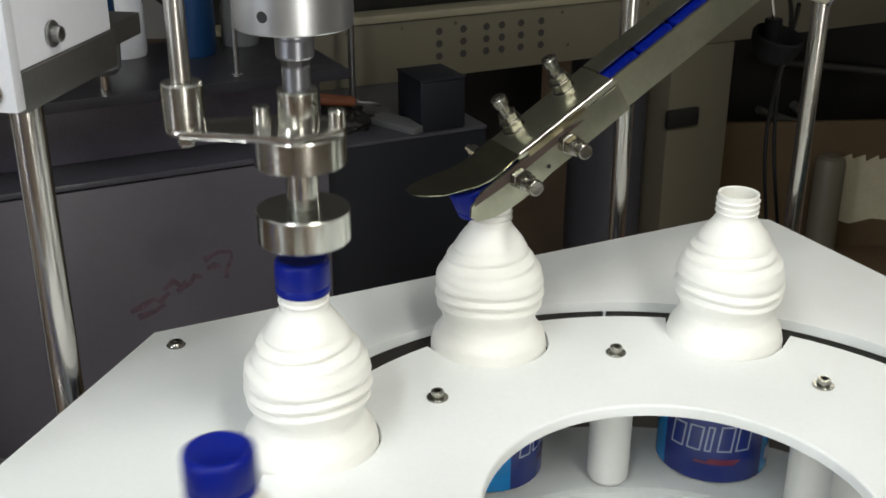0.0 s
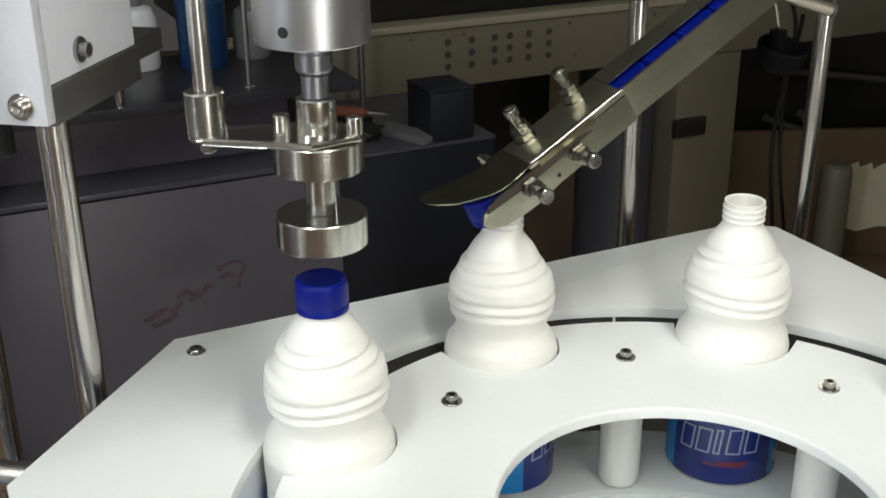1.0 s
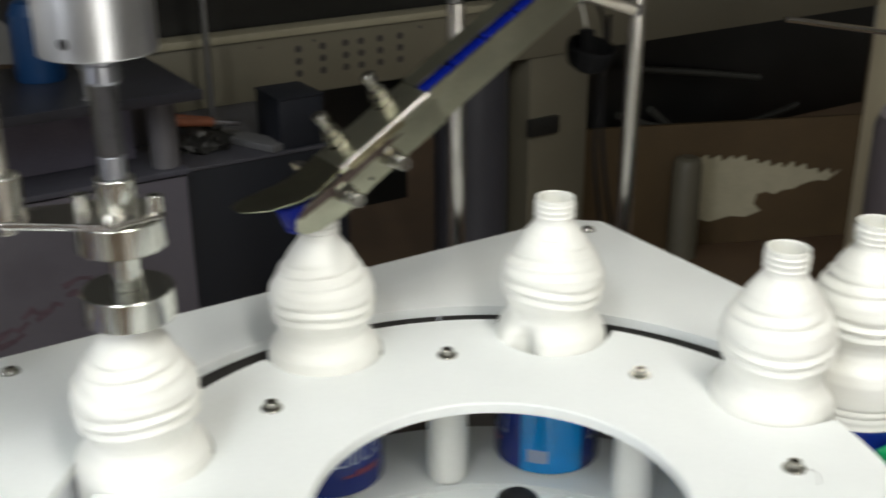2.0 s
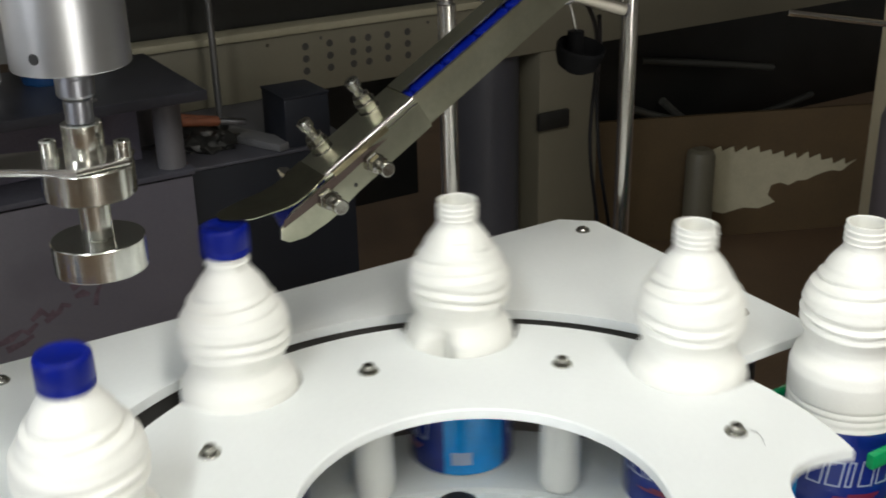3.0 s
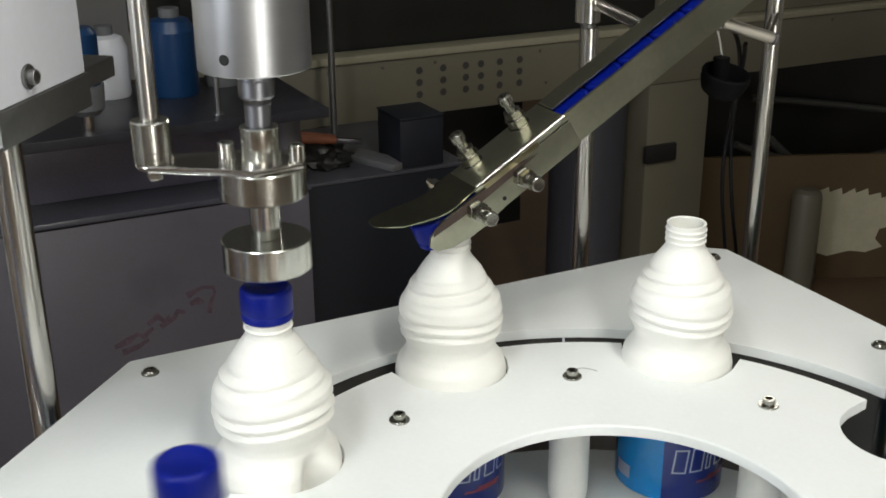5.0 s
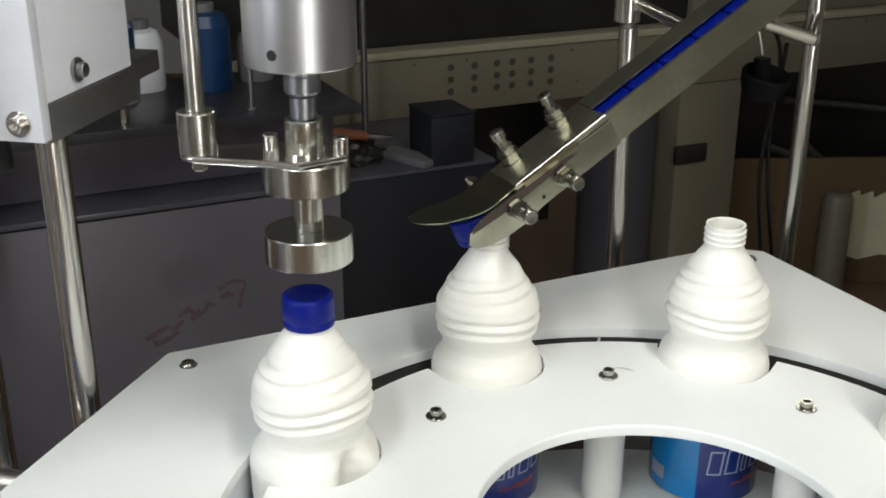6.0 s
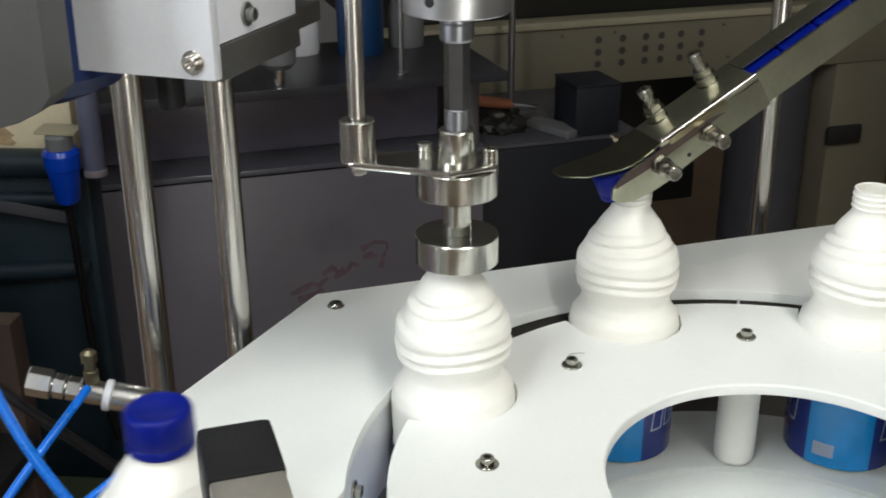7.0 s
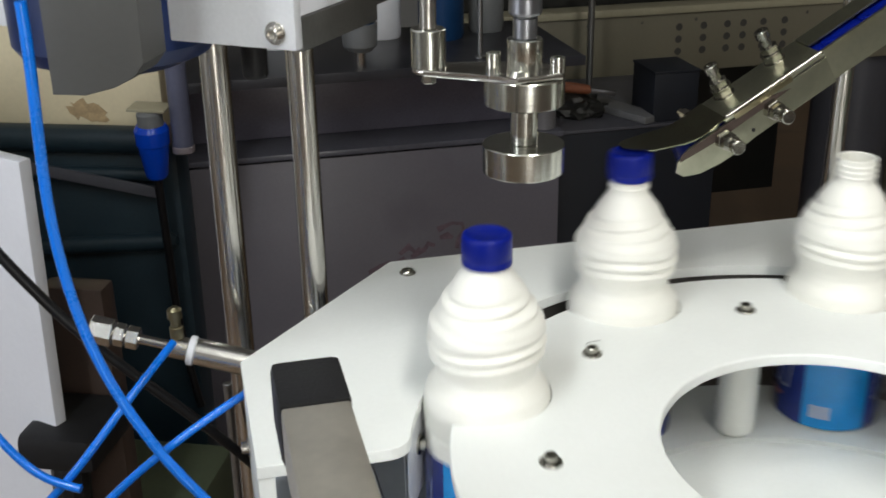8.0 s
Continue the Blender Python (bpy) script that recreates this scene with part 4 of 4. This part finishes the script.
def dark_shelf():
    s = empty("equipment_shelf", "dark steel shelf on grey round legs behind the capping head", "shelf", m=UV)
    bm = bmesh.new()
    box(bm, -0.60, 0.305, 1.36, 1.72, 0.941, 0.953, 0.002)
    part("shelf_board", bm, SHELF, s)
    bm = bmesh.new()
    box(bm, -0.60, 0.305, 1.3565, 1.3595, 0.936, 0.9545, 0.001)
    part("edge_strip", bm, SHELF, s)
    for u, v in ((0.270, 1.50), (0.270, 1.68), (-0.42, 1.68)):
        bm = bmesh.new()
        cyl(bm, 0.027, 0.7785, 0.9408)
        part("leg", bm, LEGGREY, s, m=pose(u, v, 0))


dark_shelf()


def shelf_goods():
    f = empty("filter_unit", "blue-topped filter bowl with grey cup and steel stem", "filter", m=UV @ pose(-0.115, 1.388, 0))
    for name, prof, mt in (("stem", [(0, 0.9535), (0.010, 0.9535), (0.010, 0.985), (0, 0.985)], CHROME),
                           ("cup", [(0, 0.985), (0.022, 0.985), (0.031, 0.995), (0.033, 1.035), (0, 1.035)], CASING),
                           ("bowl", [(0, 1.035), (0.028, 1.035), (0.030, 1.040), (0.030, 1.12), (0.022, 1.13), (0, 1.13)], DIMBLUE)):
        bm = bmesh.new()
        lathe(bm, prof, 36)
        part(name, bm, mt, f)
    for u, v, r, z1, mt, lab in ((0.085, 1.60, 0.046, 1.105, DIMBLUE, "blue plastic container standing on the dark shelf"),
                                 (0.19, 1.64, 0.036, 1.055, CASING, "grey canister standing on the dark shelf"),
                                 (-0.03, 1.64, 0.040, 1.075, OFFWHITE, "white plastic container standing on the dark shelf"),
                                 (-0.24, 1.62, 0.050, 1.10, OFFWHITE, "white plastic container standing on the dark shelf")):
        c = empty("container", lab, "container", "containers on the shelf", m=UV @ pose(u, v, 0))
        z0 = 0.9532
        bm = bmesh.new()
        lathe(bm, [(0, z0), (r * 0.95, z0), (r, z0 + 0.006), (r, z1 - 0.03), (r * 0.8, z1 - 0.01), (r * 0.5, z1 - 0.005), (0, z1 - 0.005)], 36)
        part("body", bm, mt, c)
        bm = bmesh.new()
        cyl(bm, r * 0.42, z1 - 0.005, z1 + 0.012)
        part("lid", bm, CASING, c)


shelf_goods()


def tool_corner():
    b = empty("navy_cabinet", "dark navy cabinet beside the grey one", "cabinet", m=UV)
    bm = bmesh.new()
    box(bm, 0.306, 0.66, 1.50, 2.02, 0, 0.757, 0.004)
    part("body", bm, NAVY, b)
    bm = bmesh.new()
    box(bm, 0.306, 0.66, 1.497, 1.90, 0.7575, 0.765, 0.002)
    part("top", bm, SLATE, b)
    k = empty("navy_box", "dark navy box standing on the cabinet", "box", m=UV)
    bm = bmesh.new()
    box(bm, 0.512, 0.612, 1.503, 1.62, 0.7654, 0.868, 0.005)
    part("body", bm, NAVY, k)
    bm = bmesh.new()
    box(bm, 0.511, 0.613, 1.502, 1.621, 0.8684, 0.873, 0.001)
    part("lid", bm, NAVY, k)
    p = empty("pliers", "orange-handled pliers lying on dark rags", "tool", m=UV @ pose(0.395, 1.62, 0.818, 0, 8, -12))
    for q in (-1, 1):
        bm = bmesh.new()
        rod(bm, (-0.07, q * 0.018, 0), (0.02, q * 0.004, 0), 0.009, 14, 0.003)
        part("handle", bm, ORANGE, p)
    bm = bmesh.new()
    box(bm, 0.02, 0.075, -0.010, 0.010, -0.006, 0.006, 0.004)
    part("jaw", bm, DARKSTEEL, p)
    g = empty("rag_heap", "heap of dark oily rags on the cabinet", "rags", m=UV @ pose(0.385, 1.63, 0.765))
    bm = bmesh.new()
    bmesh.ops.create_icosphere(bm, subdivisions=4, radius=1.0)
    for v in bm.verts:
        w = noise.noise(v.co * 2.6) * 0.35 + noise.noise(v.co * 6) * 0.12
        v.co = Vector((v.co.x * 0.072 * (1 + w), v.co.y * 0.06 * (1 + w), max(0.0, v.co.z) * 0.044 * (1 + w)))
    part("cloth", bm, BLACK, g)
    w = empty("grey_ledge", "grey angled plate lying on the navy cabinet", "plate", m=UV)
    bm = bmesh.new()
    box(bm, -0.026, 0.026, -0.09, 0.09, 0.0, 0.016, 0.003, pose(0.478, 1.585, 0.7655, 0, 0, 24))
    part("plate", bm, LEDGE, w)
    q = empty("thin_rod", "thin dark steel rod standing on the shelf", "rod", m=UV @ pose(0.112, 1.40, 0))
    bm = bmesh.new()
    cyl(bm, 0.005, 0.9534, 1.30, 16)
    part("rod", bm, DULL, q)
    bm = bmesh.new()
    cyl(bm, 0.010, 0.9532, 0.958, 20)
    part("flange", bm, DULL, q)
    r = empty("thin_rod", "thin dark steel rod standing behind the shelf", "rod", m=UV @ pose(0.474, 1.78, 0))
    bm = bmesh.new()
    cyl(bm, 0.0075, 0.768, 1.40, 16)
    part("rod", bm, DULL, r)
    bm = bmesh.new()
    cyl(bm, 0.018, 0.7654, 0.772, 24)
    part("flange", bm, DULL, r)


tool_corner()


def back_machine():
    """The long beige machine that crosses the view behind."""
    m = empty("beige_machine", "long beige sheet-metal machine with a perforated side panel", "machine", m=UV)
    bm = bmesh.new()
    box(bm, 0.20, 3.3, 1.925, 1.955, 0.757, 0.902, 0.003)
    part("side_panel", bm, BEIGE, m)
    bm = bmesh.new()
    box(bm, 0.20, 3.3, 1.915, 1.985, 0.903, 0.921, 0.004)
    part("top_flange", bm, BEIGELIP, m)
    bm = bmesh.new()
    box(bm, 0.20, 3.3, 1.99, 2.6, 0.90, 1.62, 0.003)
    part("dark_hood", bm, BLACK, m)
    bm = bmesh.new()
    box(bm, 1.50, 3.3, 1.955, 1.9885, 0.9225, 1.62, 0.004)
    part("upper_panel", bm, BEIGE, m)
    bm = bmesh.new()
    lathe(bm, [(0, 0.0), (0.108, 0.0), (0.108, 0.756), (0, 0.756)], 48, pose(1.348, 2.06, 0))
    part("column", bm, SLATE, m, "slate grey round column")
    bm = bmesh.new()
    box(bm, 1.460, 1.670, 1.932, 2.2, 0.0, 0.756, 0.006)
    part("column", bm, BEIGE, m)
    bm = bmesh.new()
    box(bm, 1.449, 1.556, 1.916, 1.9315, 0.532, 0.584, 0.006)
    part("handle", bm, BLACK, m, "black recessed handle")
    # Two black sheets put shade into the hollows under the machine.
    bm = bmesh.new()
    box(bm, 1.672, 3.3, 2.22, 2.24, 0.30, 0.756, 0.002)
    part("hollow_shade", bm, BLACK, m)
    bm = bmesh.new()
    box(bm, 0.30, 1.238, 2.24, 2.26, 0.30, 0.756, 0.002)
    part("hollow_shade_left", bm, BLACK, m)
    for u in (0.26, 2.6):
        bm = bmesh.new()
        box(bm, u, u + 0.06, 2.28, 2.34, 0.0, 0.90, 0.003)
        part("leg", bm, SLATE, m)
    bm = bmesh.new()
    cyl(bm, 0.0092, -0.0014, 0.0004, 14, 0.0003, pose(0, 0, 0, 90, 0, 0))
    hole = mesh_of("panel_hole", bm, PERF)
    for u in (0.757, 0.822, 0.885, 0.928, 0.982, 1.040):
        for q in range(3):
            ob = new("panel_hole", hole)
            ob.parent = m
            ob.matrix_basis = pose(u, 1.9252, 0.808 + 0.030 * q)
    bm = bmesh.new()
    cyl(bm, 0.005, -0.003, 0.0002, 12, 0.0008, pose(0, 0, 0, 90, 0, 0))
    rivet = mesh_of("rivet", bm, PERF)
    for u in (0.52, 0.66, 0.80, 1.10, 1.12, 1.36, 1.60, 1.86, 2.1, 2.4):
        ob = new("rivet", rivet)
        ob.parent = m
        ob.matrix_basis = pose(u, 1.9252, 0.884 if u != 1.12 else 0.80)


back_machine()


def carton():
    c = empty("cardboard_box", "brown cardboard sheet with a torn cream paper patch", "cardboard")
    bm = bmesh.new()
    box(bm, 0.72, 2.2, 2.71, 2.73, 0.0, 0.43, 0.003)
    part("sheet", bm, BROWN, c)
    rnd = random.Random(4)
    out = [(1.46, -0.030), (1.40, -0.010), (1.385, 0.02), (1.38, 0.225)]
    for k in range(24):
        x = 1.40 + 0.55 * k / 23
        out.append((x + (0.012 if k % 2 else -0.006), 0.226 - 0.10 * (k / 23) ** 1.3 + (0.011 if k % 2 else -0.010) + rnd.uniform(-0.007, 0.007)))
    for k in range(10):
        x = 1.94 - 0.30 * k / 9
        out.append((x, 0.118 - 0.06 * k / 9 + rnd.uniform(-0.012, 0.012)))
    out += [(1.63, 0.03), (1.66, 0.000), (1.60, -0.020), (1.54, -0.012)]
    bm = bmesh.new()
    slab(bm, [(0.92 * x - 0.0096, 0.112 + 0.92 * z) for x, z in out], 0, 0.003)
    part("torn_paper", bm, PAPER, c, m=pose(0, 2.7095, 0, 90, 0, 0))
    g = empty("grey_stub", "dim grey round-topped post standing before the cardboard", "post", m=pose(1.2158, 2.637, 0))
    bm = bmesh.new()
    lathe(bm, [(0, 0), (0.048, 0), (0.046, 0.318), (0.041, 0.334), (0.028, 0.343), (0, 0.345)], 32)
    part("stub", bm, BEIGE, g)


carton()


def pipes():
    for pts, r in (([(2.02, 2.15, 0.610), (2.3, 2.15, 0.565), (2.62, 2.15, 0.502)], 0.012), ([(1.95, 2.12, 0.475), (2.10, 2.12, 0.41), (2.33, 2.12, 0.350), (2.55, 2.12, 0.345), (2.80, 2.12, 0.385)], 0.012),
                   ([(2.10, 2.13, 0.47), (2.17, 2.13, 0.41), (2.22, 2.13, 0.375)], 0.014)):
        tube("grey_pipe", [tuple(uv(*q)) for q in pts], r, PIPE, None, "dim grey pipe running along the dark hollow", "pipe")


pipes()


def right_drum():
    d = empty("grey_drum", "grey stepped plastic drum on a cream pedestal", "drum", m=pose(1.007, 0.95, 0))
    bm = bmesh.new()
    lathe(bm, [(0, 0.40), (0.160, 0.40), (0.162, 0.925), (0.154, 0.950), (0.124, 0.957), (0.119, 0.985), (0.117, 1.072), (0, 1.072)], 64)
    part("body", bm, GREYPLASTIC, d)
    bm = bmesh.new()
    lathe(bm, [(0.05, 1.0722), (0.117, 1.0722), (0.1195, 1.075), (0.1195, 1.092), (0.117, 1.096), (0.109, 1.096), (0.107, 1.086), (0.05, 1.084)], 64)
    part("rim", bm, DKBROWN, d, "dark brown rim")
    bm = bmesh.new()
    box(bm, -0.165, 0.165, -0.165, 0.165, 0.0, 0.40, 0.005)
    part("pedestal", bm, CREAM, d)
    r = empty("steel_bar", "thin polished bar by the grey drum", "bar")
    bm = bmesh.new()
    rod(bm, (0.622, 0.9, 1.135), (0.900, 0.9, 1.0905), 0.0045)
    part("bar", bm, CHROME, r)
    c = empty("cream_column", "cream painted sheet column behind the drum", "column")
    bm = bmesh.new()
    box(bm, 1.075, 1.40, 1.30, 1.42, 0.0, 1.6, 0.004)
    part("sheet", bm, CREAM, c)


right_drum()


def left_corner():
    w = empty("cream_panel", "cream painted panel with a brown smudge", "panel")
    bm = bmesh.new()
    box(bm, -1.9, -0.93, 1.02, 1.05, 0.895, 1.30, 0.004)
    part("panel", bm, CREAM, w)
    bm = bmesh.new()
    rnd = random.Random(3)
    slab(bm, [(0.034 * (1 + rnd.uniform(-0.35, 0.35)) * math.cos(2 * math.pi * k / 26), 0.018 * (1 + rnd.uniform(-0.4, 0.4)) * math.sin(2 * math.pi * k / 26)) for k in range(26)], 0, 0.0006)
    part("rust_smudge", bm, RUST, w, "brown rusty smudge", m=pose(-1.062, 1.0196, 0.920, 90, 12, 0))
    t = empty("teal_cover", "dark teal padded vinyl cover hanging in folds", "cover")
    bm = bmesh.new()
    box(bm, -1.9, -0.905, 1.0, 1.06, 0.05, 0.86, 0.02)
    part("sheet", bm, TEAL, t)
    bm = bmesh.new()
    rod(bm, (-1.9, 1.0, 0.868), (-0.93, 1.0, 0.880), 0.024, 20, 0.01)
    part("rolled_top", bm, TEAL, t)
    bm = bmesh.new()
    rod(bm, (-1.9, 0.995, 0.80), (-0.93, 0.992, 0.822), 0.012, 16, 0.006)
    part("fold", bm, TEAL, t)
    bm = bmesh.new()
    box(bm, -0.12, 0.12, -0.002, 0.002, -0.010, 0.010, 0.001, pose(-1.05, 0.978, 0.812, 0, 9, 0))
    part("strap", bm, SLATE, t, "grey webbing strap")
    bm = bmesh.new()
    rod(bm, (-1.9, 0.998, 0.60), (-0.92, 0.996, 0.70), 0.016, 16, 0.008)
    part("fold", bm, TEAL, t)
    s = empty("white_sheet", "off-white sheet panel leaning beside the teal cover", "panel")
    bm = bmesh.new()
    box(bm, -1.3, -0.0, -0.01, 0.01, 0.0, 1.01, 0.004, pose(-0.928, 0.52, 0.0, 0, 2.2, -20))
    part("sheet", bm, OFFWHITE, s)
    p = empty("brown_post", "dark brown post with a black clamp", "post")
    bm = bmesh.new()
    box(bm, -0.96, -0.866, 0.60, 0.64, 0.0, 0.79, 0.006)
    part("post", bm, DKBROWN, p)
    bm = bmesh.new()
    box(bm, -0.955, -0.845, 0.47, 0.60, 0.575, 0.628, 0.014)
    part("clamp", bm, RUBBER, p, "black plastic clamp")
    bm = bmesh.new()
    rod(bm, (-0.90, 0.50, 0.50), (-0.895, 0.50, 0.58), 0.026, 12, 0.006)
    part("clamp_knob", bm, RUBBER, p, "black clamp knob")
    u = empty("conduit", "dull blue-grey conduit hanging behind the posts", "pipe", m=pose(-0.878, 0.967, 0))
    bm = bmesh.new()
    cyl(bm, 0.0170, 0.882, 3.0, 28, 0.002)
    part("pipe", bm, CONDUIT, u)
    bm = bmesh.new()
    cyl(bm, 0.0185, 0.872, 0.884, 28, 0.002)
    part("end_collar", bm, GREYPLASTIC, u, "pale plastic end collar")
    g = empty("green_crate", "dull green crate on the floor", "crate")
    bm = bmesh.new()
    box(bm, -1.05, -0.80, 0.60, 0.86, 0.0, 0.38, 0.01)
    part("crate", bm, OLIVE, g)
    v = empty("thin_rod", "thin brownish steel rod standing under the plate", "rod", m=pose(-0.556, 0.25, 0))
    bm = bmesh.new()
    cyl(bm, 0.0045, 0.003, 0.865, 16)
    part("rod", bm, DULL, v)
    bm = bmesh.new()
    cyl(bm, 0.012, 0.0, 0.006, 20)
    part("flange", bm, DULL, v)
    k = empty("mains_plug", "blue mains plug hanging with a black cable", "plug", m=pose(-0.924, 0.955, 0.831, 4, 1, 0))
    bm = bmesh.new()
    lathe(bm, [(0, 0), (0.016, 0), (0.0195, 0.006), (0.0255, 0.058), (0.0275, 0.060), (0.0285, 0.084), (0.024, 0.092), (0, 0.092)], 36)
    part("body", bm, PLUG, k)
    bm = bmesh.new()
    lathe(bm, [(0, 0.0922), (0.021, 0.0922), (0.021, 0.112), (0.017, 0.116), (0, 0.116)], 28)
    part("socket", bm, CASING, k, "grey socket above the plug")
    bm = bmesh.new()
    box(bm, -0.034, 0.030, -0.012, 0.030, 0.1165, 0.1205, 0.001)
    part("bracket", bm, BEIGELIP, k, "pale painted bracket")
    tube("cable", [(0, 0, 0.002), (0, 0, -0.06), (0.004, 0, -0.16), (0.0, 0.0, -0.30), (0.03, -0.01, -0.45)], 0.007, CABLE, k)


left_corner()
capped_tube()


# ---- what moves ----
PERIOD, START, LENGTH = 1.67, 1.13, 0.50


def smooth(w):
    w = max(0.0, min(1.0, w))
    return w * w * (3 - 2 * w)


def turns(t, lag=0.0, length=LENGTH):
    """How many pockets the wheel has gone on since the start."""
    return sum(smooth((t - START - lag - PERIOD * k) / length) for k in range(-1, 6)) - 1


def bottle_place(i, t):
    s = turns(t) - i
    n = i - 1 - turns(t, 0.40, 0.28)
    if n > 1e-6:
        a, r = AXIS, RP + 0.103 * n
        return r, a, -45.0
    if s > 2.999:
        gone = t - (START + LENGTH + PERIOD * (i + 2)) + 0.05
        return min(RP + 0.37 * max(0.0, gone), 1.45 - 0.1 * (i + 3)), 202.5, 135.0
    return RP, 67.5 + 0.35 + 45 * s, 45 * s


FACING = {-3: 60, -2: 30, -1: -60, 0: -106, 1: -10, 2: -106, 3: -56, 4: 164, 5: -100, 6: 70, 7: 20, 8: 140}
STEPS = [k / 15 for k in range(121)]


def bottle_pose(i, t):
    r, a, turn = bottle_place(i, t)
    return pose(r * math.cos(radians(a)), r * math.sin(radians(a)), BASE + 0.0015, 0, 0, FACING[i] + turn)


CAP_H = 0.2298


def chute_pose(m):
    """A cap in the chute, m places up from the tongue."""
    drop = max(0.0, 1 - m)
    return CHUTE_AT @ pose(-0.128 - 0.008 * drop + 0.0374 * m, 0, -0.0227 - 0.0005 * drop, 0, 6 * drop, 0)


def cap_pose(j, t):
    left = turns(t) - j - 1
    wait = chute_pose(max(0.0, j + 1 - turns(t, 0.09, 0.16)))
    if left <= 0:
        return wait
    press = START + LENGTH + PERIOD * (j + 1)
    on = bottle_pose(j, t) @ pose(0, 0, CAP_H + 0.0095 * (1 - smooth((t - press - 0.19) / 0.11)))
    w = smooth(left / 0.22)
    q = wait.to_quaternion().slerp(on.to_quaternion(), w)
    return Matrix.LocRotScale(wait.translation.lerp(on.translation, w), q, None) if w < 1 else on


def head_height(t):
    """The chuck's lower face over the floor: low while it tightens a cap."""
    p = (t + 0.05) % PERIOD
    return 1.1585 - 0.046 * (smooth(p / 0.32) - smooth((p - 0.705) / 0.11))


def motions():
    walk(WHEEL, [(t, pose(0, 0, TOP, 0, 0, 45 * turns(t))) for t in STEPS])
    walk(HEADTHING, [(t, pose(*HEAD, head_height(t))) for t in STEPS])
    walk(PISTON, [(t, pose(0, 0, 0.0245 * (1 - smooth((t - 7.32) / 0.22)))) for t in STEPS])
    first = bottle()
    things = {-3: first}
    for i in range(-2, 9):
        things[i] = copy_thing(first, Matrix.Identity(4))
    for i, ob in things.items():
        for piece in ob.children:
            if piece.name.startswith("body"):
                piece.matrix_basis = pose(0, 0, 0, 0, 0, -128 if i == 1 else 30 - FACING[i])
        walk(ob, [(t, bottle_pose(i, t)) for t in STEPS])
    bm = bmesh.new()
    bottle_cap(bm)
    me = mesh_of("screw_cap", bm, CAP, smooth=50)
    for j in range(-3, 17):
        ob = tagged(new("screw_cap", me), "blue ribbed plastic screw cap", "cap", "caps for the bottles")
        if j == -3 or j == -2:
            walk(ob, [(t, bottle_pose(j, t) @ pose(0, 0, CAP_H + (0.0095 * (1 - smooth((t - 0.15) / 0.11)) if j == -2 else 0))) for t in STEPS])
        else:
            walk(ob, [(t, cap_pose(j, t)) for t in STEPS])


motions()
